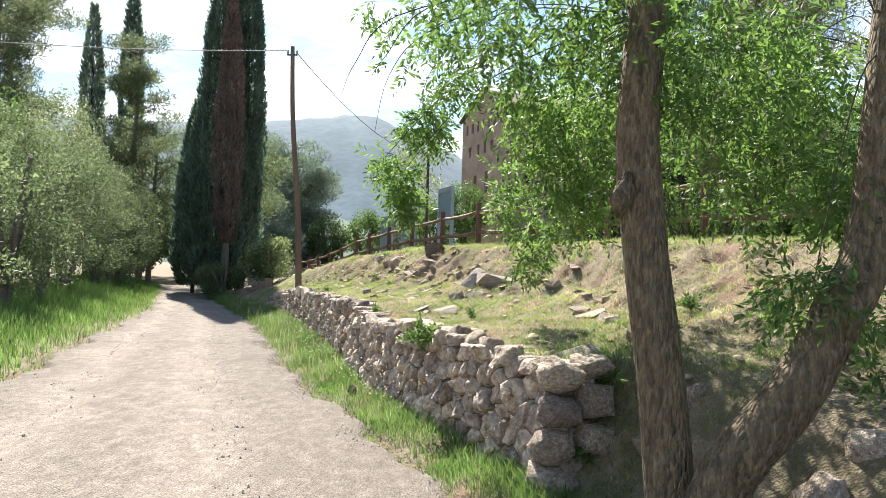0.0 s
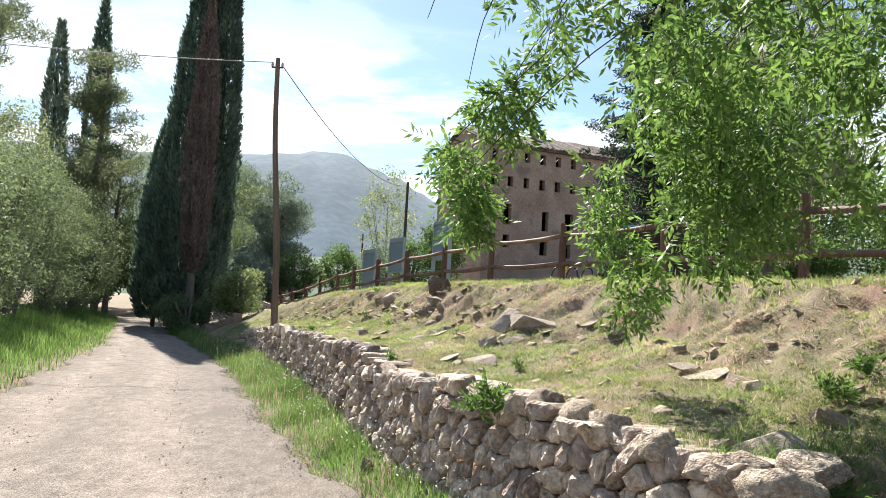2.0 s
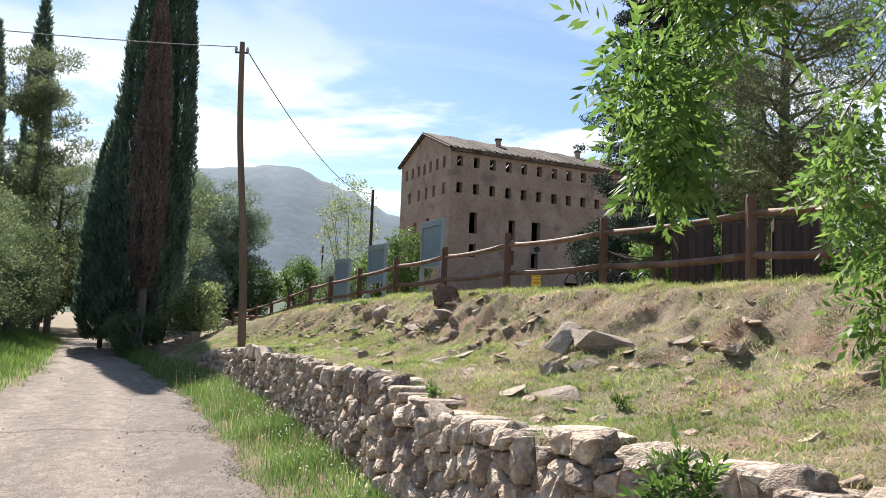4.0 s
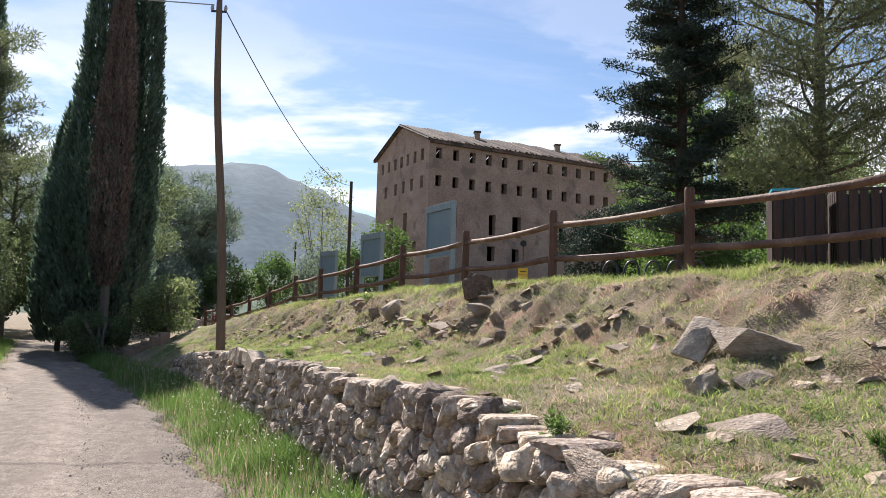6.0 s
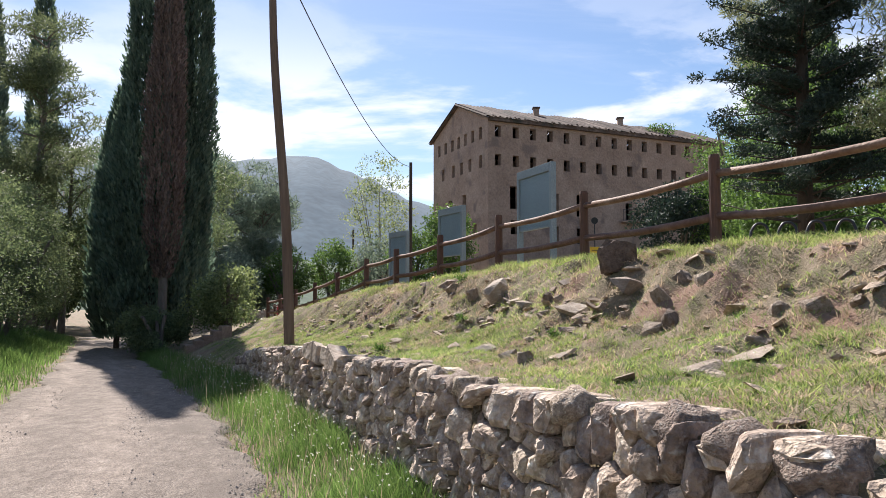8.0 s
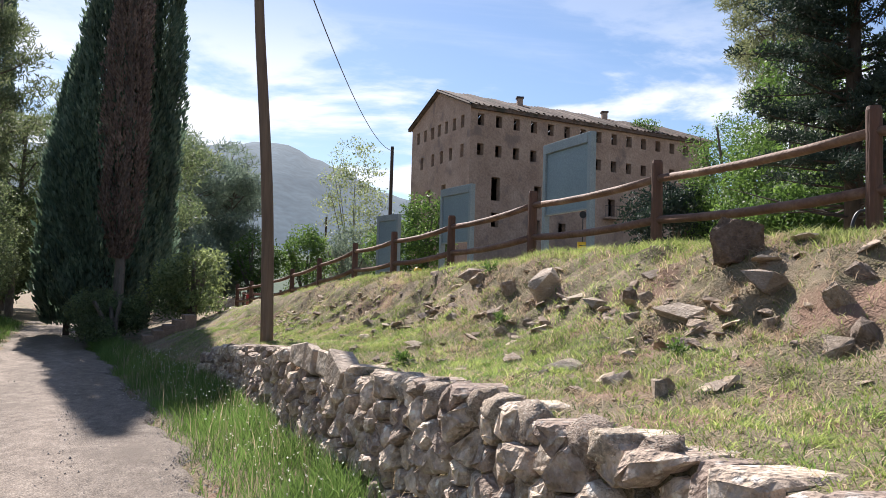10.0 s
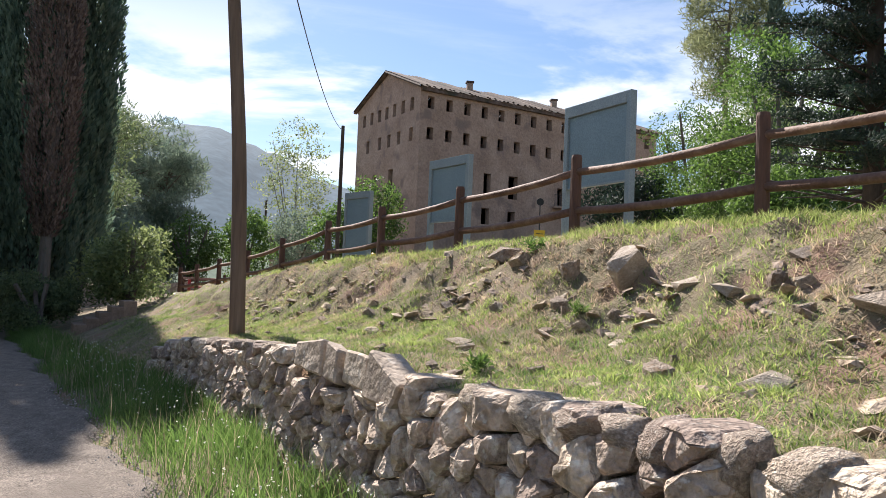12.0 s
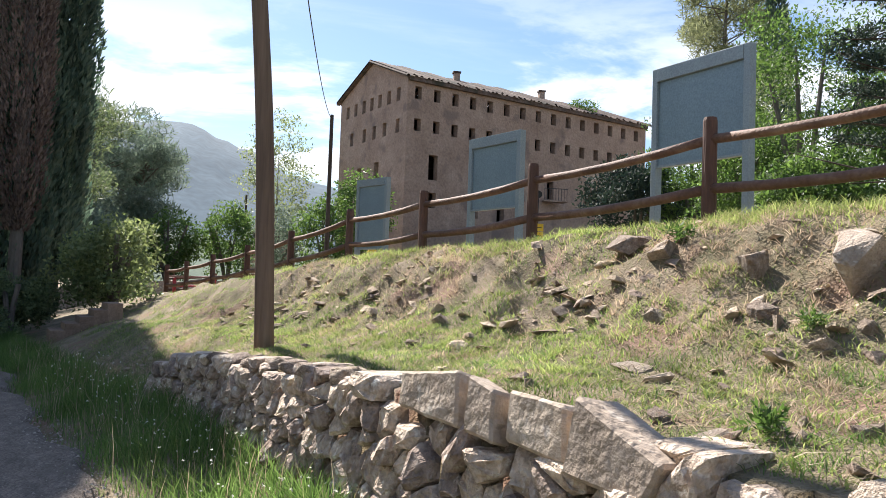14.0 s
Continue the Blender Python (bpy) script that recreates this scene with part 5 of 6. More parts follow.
# ---- things beyond the fence ----
def build_bin(x, y, turn, blue):
    z = gz(x, y)
    t = thing("litter_bin", (x, y, z), "dark brown slatted timber bin housing" + (" with a blue liner" if blue else ""), "bin", "slatted bins beyond the fence", turn=turn)
    w, h = 0.56, 1.02
    part("body", boxed((-w / 2 + 0.03, -w / 2 + 0.03, 0.04), (w / 2 - 0.03, w / 2 - 0.03, h - 0.04), 0.01), BLACK, t)
    for side in range(4):
        for k in range(5):
            s = -w / 2 + 0.06 + k * 0.11
            m = Matrix.Rotation(side * math.pi / 2, 4, "Z")
            bm = boxed((s - 0.042, -w / 2, 0.02), (s + 0.042, -w / 2 + 0.025, h), 0.006)
            bmesh.ops.transform(bm, matrix=m, verts=bm.verts)
            part("slat", bm, BIN_WOOD, t)
    bm = bmesh.new()
    for lo, hi in (((-w / 2, -w / 2, h), (w / 2, -w / 2 + 0.06, h + 0.03)), ((-w / 2, w / 2 - 0.06, h), (w / 2, w / 2, h + 0.03)), ((-w / 2, -w / 2 + 0.06, h), (-w / 2 + 0.06, w / 2 - 0.06, h + 0.03)), ((w / 2 - 0.06, -w / 2 + 0.06, h), (w / 2, w / 2 - 0.06, h + 0.03))):
        box(bm, lo, hi, 0.005)
    part("rim", bm, BLUE if blue else BIN_WOOD, t)


for x, y, blue in ((2.68, 14.7, True), (3.30, 14.45, False), (3.92, 14.2, False)):
    build_bin(x, y, -22, blue)


def build_rack(x, y, turn):
    z = gz(x, y)
    t = thing("bicycle_rack", (x, y, z), "black bent-tube bicycle rack on the grass", "bicycle rack", turn=turn)
    for k in range(5):
        path = bent([(k * 0.36, 0, -0.05), (k * 0.36 - 0.05, 0.0, 0.3), (k * 0.36 + 0.02, 0.06, 0.52), (k * 0.36 + 0.16, 0.08, 0.5), (k * 0.36 + 0.22, 0.04, 0.25), (k * 0.36 + 0.26, 0, -0.05)], 5)
        part("loop", tube(path, [0.02] * len(path), 8), BLACK, t, smooth=True)
    part("bar", tube([(-0.1, 0, 0.05), (1.8, 0, 0.05)], [0.02, 0.02], 8), BLACK, t, smooth=True)


build_rack(1.85, 19.3, -30)


def build_sign(x, y):
    z = gz(x, y)
    t = thing("trail_sign", (x, y, z), "small yellow trail sign on a thin dark post", "sign")
    up = 4.08 - z
    part("post", tube([(0, 0, -0.1), (0, 0, up + 2.4)], [0.03, 0.03], 8), BLACK, t)
    for zz in (up, up + 0.43):
        part("plate", boxed((-0.3, -0.06, zz), (0.3, -0.03, zz + 0.39), 0.01), YELLOW, t)
        part("lettering_bar", boxed((-0.2, -0.068, zz + 0.17), (0.2, -0.061, zz + 0.21)), BLACK, t)
    part("top_disc", tube([(0, -0.02, up + 2.35), (0, 0.02, up + 2.35)], [0.2, 0.2], 16), BLACK, t)


build_sign(7.15, 53.5)


def build_rocker(x, y):
    z = gz(x, y)
    t = thing("play_spring_toy", (x, y, z), "yellow playground spring toy", "play equipment")
    part("spring", tube([(0.12 * math.cos(a), 0.12 * math.sin(a), a * 0.02) for a in np.linspace(0, 20, 60)], [0.02] * 60, 6), BLACK, t)
    t.scale = (1.35, 1.35, 1.35)
    part("body", tube(bent([(-0.4, 0, 0.45), (-0.1, 0, 0.5), (0.3, 0, 0.7), (0.45, 0, 1.1)], 5), [0.08, 0.12, 0.15, 0.16, 0.16, 0.16, 0.15, 0.14, 0.13, 0.12, 0.12, 0.12, 0.12, 0.12, 0.12, 0.1], 10), YELLOW, t, smooth=True)
    part("handle", tube([(0.3, -0.25, 0.85), (0.3, 0.25, 0.85)], [0.02, 0.02], 8), BLACK, t)


build_rocker(-2.85, 43.4)


def build_hut(x, y):
    z = gz(x, y) + 1.65
    t = thing("tiled_hut", (x, y, z), "low rendered hut with a sloping clay-tile roof", "hut")
    part("wall", boxed((-1.7, -1.2, -1.9), (1.7, 1.2, 2.1), 0.02), PLASTER, t)
    part("door", boxed((-0.4, -1.24, 0), (0.4, -1.203, 1.9), 0.01), BIN_WOOD, t)
    for k in range(16):
        x0 = -2.0 + k * 0.25
        part("roof_tile", tube([(x0 + 0.125, -1.55, 2.05), (x0 + 0.125, 1.4, 2.85)], [0.13, 0.13], 8, 0.03, k), TILE, t)


build_hut(-6.9, 78.5)
far_pole = thing("far_utility_pole", (-3.56, 54.2, 1.5), "thin dark wooden utility pole near the mill", "utility pole")
part("shaft", tube([(0, 0, -0.5), (0, 0, 8.43)], [0.12, 0.09], 10), DARK_BARK, far_pole)
second_pole = thing("far_utility_pole", (-9.4, 81.6, 1.4), "thin dark wooden utility pole beyond the playground", "utility pole")
part("shaft", tube([(0, 0, -0.5), (0, 0, 7.15)], [0.12, 0.09], 10), DARK_BARK, second_pole)


def playground_fence(a, b, n):
    a, b = Vector(a), Vector(b)
    for k in range(n):
        p = a.lerp(b, k / (n - 1))
        q = a.lerp(b, (k + 1) / (n - 1))
        z, z2 = gz(p.x, p.y), gz(q.x, q.y)
        t = thing("playground_fence", (p.x, p.y, z), "low brown timber fence round the playground", "fence", "bays of the playground fence")
        part("post", tube([(0, 0, -0.1), (0, 0, 1.0)], [0.055, 0.05], 8), FENCE_WOOD, t)
        if k < n - 1:
            for h in (0.45, 0.85):
                part("rail", tube([(0, 0, h), (q.x - p.x, q.y - p.y, h + z2 - z)], [0.04, 0.04], 8), RAIL_WOOD, t)


playground_fence((-9.5, 44, 0), (-1.5, 41, 0), 6)
playground_fence((-10, 49, 0), (-3, 47, 0), 5)

# low terrace wall beyond the fence
verts, faces = [], []
for k in range(25):
    x, y = -13 + k * 0.36, 43.5 + k * 0.05
    z = gz(x, y)
    verts += [(x, y, z - 0.2), (x, y, z + 0.75 + 0.05 * math.sin(k * 2.1)), (x, y + 0.4, z + 0.75 + 0.05 * math.sin(k * 2.1)), (x, y + 0.4, z - 0.2)]
for k in range(24):
    for j in range(3):
        faces.append((4 * k + j, 4 * k + 4 + j, 4 * k + 5 + j, 4 * k + j + 1))
tagged(raw("terrace_wall", verts, faces, STONE_JOINED), "low grey-brown stone terrace wall beyond the fence", "stone wall")

picnic = thing("picnic_table", (-8.1, 40.5, gz(-8.1, 40.5)), "small picnic table with red bench seats on the grass", "table", turn=10)
part("tabletop", boxed((-0.8, -0.35, 0.66), (0.8, 0.35, 0.72), 0.01), STEP_STONE, picnic)
for sy in (-0.72, 0.72):
    part("seat", boxed((-0.8, sy - 0.14, 0.38), (0.8, sy + 0.14, 0.44), 0.01), RED, picnic)
for sx in (-0.6, 0.6):
    part("leg", boxed((sx - 0.04, -0.7, 0.3), (sx + 0.04, 0.7, 0.37), 0.005), RED, picnic)
    part("leg", boxed((sx - 0.05, -0.12, -0.05), (sx + 0.05, 0.12, 0.655), 0.005), RED, picnic)

bollard = thing("bollard_light", (5.3, 25.3, gz(5.3, 25.3)), "small dark bollard lamp with a pale cap on the lawn", "lamp")
part("body", tube([(0, 0, -0.05), (0, 0, 0.26)], [0.07, 0.07], 12), BLACK, bollard)
part("cap", tube([(0, 0, 0.26), (0, 0, 0.31), (0, 0, 0.33)], [0.085, 0.085, 0.05], 12), CABLE_PALE, bollard)

# steps from the lane
steps = thing("garden_steps", (-9.5, 30.75, 0.3), "short flight of reddish stone steps up to the playground", "steps", turn=20)
for k in range(5):
    part("step", boxed((k * 0.24, -0.45, -0.25 + k * 0.13), (0.28 + k * 0.24, 0.45, 0.13 + k * 0.13), 0.02), STEP_STONE, steps)

# ---- loose rocks on the bank ----
ROCK_LABEL = "rough grey-brown rock half sunk in the grassy bank"


def bank_rock(x, y, w, h, flat=False, label=ROCK_LABEL, n=0):
    """A rock or slab bedded in the slope, long side along the bank, tipped with the fall of the ground."""
    m = (SLABS if flat else ROCKS)[n]
    turn = -25 + 17 * ((n * 5) % 7 - 3)
    tall = h * (1.2 if flat else 1.4)
    return rock_thing("slab" if flat else "rock", m, (x + 0.1 * w, y + 0.2 * w), (w * 1.0, w * 0.75, tall * 0.86), turn, label, "rock", "rocks on the bank", (12 + 3 * (n % 4), -14 + 4 * (n % 3)), 0.6)


SLAB_LABEL = "flat pale slab of stone lying on the bank"
rock_thing("slab", SLABS[1], (0.2, 11.72, gz(0.2, 11.72) + 0.14), (0.44, 0.36, 0.13), 20, "large pale slab propped against a rock", "rock", "rocks on the bank", (24, -38))
rock_thing("rock", SLABS[4], (0.62, 11.5, gz(0.62, 11.5) + 0.05), (0.78, 0.38, 0.26), -6, "large grey rock with a flat top on the bank", "rock", "rocks on the bank", (4, 3))
BROWN_ROCK = ROCKS[3].copy()
BROWN_ROCK.materials[0] = surface("brown_boulder", [(0.085, 0.058, 0.042), (0.165, 0.112, 0.08), (0.26, 0.19, 0.145)], 7, 0.9, 0.9, 26, coords="Object", distance=0.05)
rock_thing("rock", BROWN_ROCK, (-0.72, 16.66), (0.5, 0.36, 0.40), 25, "dark brown boulder on the crest of the bank", "rock", "rocks on the bank", (0, 8), 0.2)
rock_thing("rock", SLABS[2], (-1.8, 18.68), (0.42, 0.36, 0.36), 30, "squared grey block of stone on the bank", "rock", "rocks on the bank", (6, -8), 0.3)
rock_thing("rock", ROCKS[8], (-2.4, 20.5), (0.34, 0.3, 0.3), 15, "dark slaty rock on the crest of the bank", "rock", "rocks on the bank", (0, 10), 0.25)
bank_rock(-2.34, 19.91, 0.33, 0.21, n=1)
bank_rock(-2.13, 19.21, 0.23, 0.32, n=2)
bank_rock(-2.35, 18.77, 0.24, 0.17, n=3)
bank_rock(-2.34, 18.60, 0.15, 0.17, n=4)
bank_rock(-3.61, 22.12, 0.24, 0.24, n=5)
bank_rock(-3.65, 21.47, 0.20, 0.17, n=6)
bank_rock(-2.96, 20.32, 0.21, 0.11, True, label=SLAB_LABEL, n=1)
bank_rock(-2.85, 19.96, 0.20, 0.12, n=8)
bank_rock(-2.72, 19.32, 0.18, 0.13, n=9)
bank_rock(-2.88, 19.75, 0.12, 0.10, n=10)
bank_rock(-3.15, 18.68, 0.25, 0.09, True, label=SLAB_LABEL, n=5)
bank_rock(-3.20, 17.33, 0.15, 0.08, True, label=SLAB_LABEL, n=0)
bank_rock(-3.06, 17.38, 0.09, 0.12, n=1)
bank_rock(-2.96, 17.18, 0.13, 0.11, n=2)
bank_rock(-3.50, 17.67, 0.14, 0.09, n=3)
bank_rock(-3.75, 18.57, 0.11, 0.10, n=4)
bank_rock(-3.37, 18.76, 0.19, 0.11, n=5)
bank_rock(-2.30, 18.26, 0.19, 0.13, n=6)
bank_rock(-2.08, 18.27, 0.16, 0.10, n=7)
bank_rock(-3.46, 17.34, 0.17, 0.06, True, label=SLAB_LABEL, n=2)
bank_rock(-1.64, 17.88, 0.31, 0.15, True, label=SLAB_LABEL, n=3)
bank_rock(-1.62, 17.48, 0.25, 0.09, True, label=SLAB_LABEL, n=4)
bank_rock(-1.39, 17.32, 0.18, 0.16, n=11)
bank_rock(-1.28, 17.18, 0.18, 0.11, n=0)
bank_rock(-1.14, 17.39, 0.23, 0.09, True, label=SLAB_LABEL, n=1)
bank_rock(-1.50, 16.85, 0.16, 0.13, n=2)
bank_rock(-2.49, 16.59, 0.25, 0.15, n=3)
bank_rock(-2.27, 16.83, 0.12, 0.12, n=4)
bank_rock(-2.59, 15.83, 0.13, 0.09, n=5)
bank_rock(-2.37, 15.89, 0.12, 0.06, True, label=SLAB_LABEL, n=0)
bank_rock(-3.17, 17.23, 0.10, 0.07, n=7)
bank_rock(-2.95, 16.53, 0.13, 0.08, n=8)
bank_rock(-3.45, 17.17, 0.14, 0.06, True, label=SLAB_LABEL, n=3)
bank_rock(-0.80, 16.06, 0.38, 0.19, True, label=SLAB_LABEL, n=4)
bank_rock(-1.28, 16.39, 0.42, 0.21, True, label=SLAB_LABEL, n=5)
bank_rock(-2.04, 15.32, 0.29, 0.14, True, label=SLAB_LABEL, n=0)
bank_rock(-1.05, 15.99, 0.22, 0.15, n=1)
bank_rock(-0.90, 15.78, 0.14, 0.18, n=2)
bank_rock(-1.71, 14.85, 0.22, 0.11, True, label=SLAB_LABEL, n=3)
bank_rock(-1.37, 15.60, 0.13, 0.07, True, label=SLAB_LABEL, n=4)
bank_rock(-1.30, 16.07, 0.34, 0.22, n=5)
bank_rock(-0.65, 15.38, 0.21, 0.23, n=6)
bank_rock(-0.69, 15.09, 0.23, 0.20, n=7)
bank_rock(-0.88, 15.12, 0.25, 0.20, n=8)
bank_rock(-0.41, 15.56, 0.24, 0.19, n=9)
bank_rock(-0.55, 13.73, 0.29, 0.19, n=10)
bank_rock(-0.26, 14.00, 0.20, 0.13, n=11)
bank_rock(-0.09, 13.77, 0.26, 0.17, n=0)
bank_rock(0.12, 13.57, 0.17, 0.13, n=1)
bank_rock(-1.02, 13.44, 0.31, 0.10, True, label=SLAB_LABEL, n=2)
bank_rock(-0.71, 13.45, 0.35, 0.10, True, label=SLAB_LABEL, n=3)
bank_rock(-1.99, 14.71, 0.27, 0.18, n=4)
bank_rock(0.26, 14.01, 0.18, 0.14, n=5)
bank_rock(-0.05, 10.95, 0.38, 0.21, True, label=SLAB_LABEL, n=0)
bank_rock(0.21, 10.88, 0.28, 0.14, True, label=SLAB_LABEL, n=1)
bank_rock(-0.27, 10.05, 0.52, 0.11, True, label=SLAB_LABEL, n=2)
bank_rock(-0.57, 10.24, 0.35, 0.13, True, label=SLAB_LABEL, n=3)
bank_rock(0.32, 13.09, 0.35, 0.20, n=10)
bank_rock(-0.08, 12.66, 0.23, 0.09, True, label=SLAB_LABEL, n=5)
bank_rock(-0.35, 15.17, 0.25, 0.16, n=0)
bank_rock(-2.24, 16.01, 0.27, 0.13, True, label=SLAB_LABEL, n=1)
bank_rock(1.61, 8.77, 0.18, 0.14, n=2)
bank_rock(1.12, 10.88, 0.29, 0.13, True, label=SLAB_LABEL, n=3)
bank_rock(1.75, 8.16, 0.21, 0.13, n=4)
bank_rock(1.55, 9.29, 0.20, 0.12, n=5)
bank_rock(1.36, 10.16, 0.27, 0.14, True, label=SLAB_LABEL, n=0)
bank_rock(2.35, 9.41, 0.21, 0.10, True, label=SLAB_LABEL, n=1)
bank_rock(1.57, 7.21, 0.36, 0.27, n=8)
bank_rock(1.49, 7.58, 0.38, 0.19, True, label=SLAB_LABEL, n=3)
bank_rock(1.66, 5.95, 0.33, 0.30, n=10)
bank_rock(1.42, 7.95, 0.30, 0.12, True, label=SLAB_LABEL, n=5)
bank_rock(0.90, 5.54, 0.23, 0.13, n=0)
bank_rock(1.08, 5.40, 0.38, 0.19, True, label=SLAB_LABEL, n=1)
bank_rock(2.06, 6.53, 0.25, 0.17, n=2)
rock_thing("rock", ROCKS[4], (-1.25, 8.9), (0.2, 0.16, 0.17), 20, "small rock lying at the foot of the wall", "rock", "", (0, 0), 0.2)

# upright slabs laid on the wall top
def wall_slab(ya, yb, za, zb, low, skew, back, thick, label, seed):
    """A split slab on edge: a four-cornered face towards the lane, rough at the rim."""
    d, out = wall_frame((ya + yb) / 2)
    o = Vector((wall_x((ya + yb) / 2), (ya + yb) / 2, low))
    half = (ya - yb) / 2 / d.y
    bm = bmesh.new()
    corners = ((half, 0.02), (-half + skew, 0.0), (-half, zb - low), (half - skew * 0.4, za - low))
    rings = []
    for off in (back, back + thick):
        lean = -0.03 if off > back else 0.0
        rings.append([bm.verts.new(d * a - out * (off + 0.12 * b) + Vector((0, 0, b + lean))) for a, b in corners])
    bm.faces.new(rings[0])
    bm.faces.new(rings[1][::-1])
    for k in range(4):
        bm.faces.new((rings[0][k], rings[1][k], rings[1][(k + 1) % 4], rings[0][(k + 1) % 4]))
    bmesh.ops.recalc_face_normals(bm, faces=bm.faces)
    bmesh.ops.bevel(bm, geom=list(bm.edges), offset=0.014, segments=1, affect="EDGES")
    bmesh.ops.subdivide_edges(bm, edges=[e for e in bm.edges if e.calc_length() > 0.06], cuts=3, use_grid_fill=True)
    for v in bm.verts:
        v.co += Vector((noise.noise(v.co * 9 + Vector((seed, 0, 0))), noise.noise(v.co * 9 + Vector((0, seed, 0))), noise.noise(v.co * 9 + Vector((0, 0, seed))))) * 0.007
    ob = part("slab", bm, SLATE)
    ob.location = o
    return tagged(ob, label, "rock", "slabs on the wall top")


for n, (ya, yb, za, zb, low, skew, back, thick) in enumerate(((18.8, 18.33, 1.05, 1.11, 0.86, -0.05, -0.08, 0.12), (18.23, 18.05, 1.11, 1.06, 0.84, -0.03, -0.09, 0.12), (17.98, 17.66, 1.07, 1.06, 0.84, -0.04, -0.06, 0.14))):
    wall_slab(ya, yb, za, zb, low, skew, back, thick, "upright flat brown slab set on the wall top", n * 3.7)
wall_slab(17.6, 17.15, 1.11, 0.95, 0.8, 0.08, -0.11, 0.22, "wedge-shaped lichen-spotted rock on the wall top", 17.0)

# broken wall beside the ash
for k, (x, y, z, w, h) in enumerate(((1.62, 4.9, 0.75, 0.2, 0.34), (1.85, 4.95, 0.78, 0.3, 0.2), (1.68, 4.85, 0.5, 0.26, 0.2), (1.95, 4.9, 0.55, 0.34, 0.26), (1.72, 4.75, 0.25, 0.34, 0.28), (1.3, 4.75, 0.45, 0.22, 0.2), (2.15, 3.55, 0.4, 0.34, 0.5), (2.5, 3.7, 0.72, 0.34, 0.28), (2.45, 3.6, 0.42, 0.36, 0.24), (2.4, 3.45, 0.15, 0.4, 0.3), (2.8, 3.7, 0.45, 0.4, 0.3), (2.85, 3.75, 0.75, 0.36, 0.3), (2.2, 3.4, 0.1, 0.3, 0.2))):
    rock_thing("rock", STONES[k], (x + (0.28 if y > 4 else 0.08), y, z), (w, 0.32, h), -20 + 13 * k, "rough brown stone of the broken wall beside the ash", "rock", "stones of the broken wall")


# ---- grass, last ----
def scatter(n, y0, y1, xa, xb):
    y = rng.uniform(y0, y1, n)
    u = rng.uniform(0, 1, n)
    a, b = xa(y), xb(y)
    x = a + (b - a) * u
    return x, y, u


def rooted(x, y):
    return np.stack([x, y, ground_z(x, y) - 0.01], 1)


x, y, u = scatter(190000, 3.0, 38, lambda y: road_right(y) - 0.3, lambda y: wall_x(y) - 0.1)
keep = rng.uniform(0, 1, len(u)) < 0.04 + 0.96 * np.clip((u - 0.12) / 0.35, 0, 1) ** 1.5 * np.clip(0.5 + lumps(x, y, 2.0, 7), 0.15, 1)
x, y, u = x[keep], y[keep], u[keep]
tall = 0.045 + 0.12 * np.clip(u, 0, 1) + 0.13 * np.clip((y - 9) / 9, 0, 1) * np.clip(u * 2, 0.3, 1)
blades("verge_grass", rooted(x, y), tall, GRASS, 0.6, 0.0034, "tall fresh green grass along the foot of the wall")
x, y, u = scatter(46000, 4, 44, lambda y: road_left(y) + 0.15, lambda y: road_left(y) - 4.2)
keep = rng.uniform(0, 1, len(u)) < 0.3 + 0.7 * np.clip(u * 3, 0, 1)
x, y, u = x[keep], y[keep], u[keep]
blades("meadow_grass", rooted(x, y), 0.14 + 0.34 * np.clip(u * 2, 0, 1), GRASS, 0.35, 0.008, "tall green meadow grass on the lane's far verge")
x, y, u = scatter(215000, 4.5, 32, lambda y: wall_x(y) + 0.1, lambda y: fence_x(y) + 0.5)
patch = np.clip(0.5 + 0.9 * lumps(x, y, 1.25, 9) + 0.5 * lumps(x, y, 4.1, 3), 0, 1)
steep = np.exp(-((u - 0.68) / 0.16) ** 2)
keep = rng.uniform(0, 1, len(u)) < (0.12 + 0.88 * patch) * (1 - 0.5 * steep)
x, y, u = x[keep], y[keep], u[keep]
blades("bank_grass", rooted(x, y), 0.025 + 0.025 * rng.uniform(0, 1, len(x)), BANK_GRASS, 1.1, 0.0026, "short yellow-green grass on the bank")
x, y, u = scatter(8500, 4.5, 30, lambda y: wall_x(y) + 0.12, lambda y: fence_x(y) + 0.3)
patch = np.clip(0.45 + 0.9 * lumps(x, y, 1.25, 9) + 0.3 * lumps(x, y, 4.1, 3), 0, 1)
keep = rng.uniform(0, 1, len(u)) < (0.1 + 0.9 * patch) * (1 - 0.6 * np.exp(-((u - 0.68) / 0.16) ** 2))
x, y = np.repeat(x[keep], 18), np.repeat(y[keep], 18)
ht = np.repeat(rng.uniform(0.02, 0.06, keep.sum()), 18)
x, y = x + rng.normal(size=len(x)) * 0.05, y + rng.normal(size=len(y)) * 0.05
blades("grass_tufts", rooted(x, y), ht, GRASS, 1.0, 0.0025, "green grass tufts on the bank")
# greener strip along the crest, below the fence
x, y, u = scatter(3600, 5, 30, lambda y: fence_x(y) - 0.75, lambda y: fence_x(y) + 0.3)
keep = rng.uniform(0, 1, len(u)) < np.clip(0.25 + 0.6 * u + 0.9 * lumps(x, y, 1.6, 4), 0.05, 1)
x, y = np.repeat(x[keep], 22), np.repeat(y[keep], 22)
ht = np.repeat(rng.uniform(0.03, 0.1, keep.sum()), 22)
x, y = x + rng.normal(size=len(x)) * 0.06, y + rng.normal(size=len(y)) * 0.06
blades("crest_grass", rooted(x, y), ht, BANK_GRASS, 0.8, 0.003, "yellow-green grass along the crest of the bank")
x, y, u = scatter(115000, 4.5, 28, lambda y: wall_x(y) + 0.15, lambda y: fence_x(y))
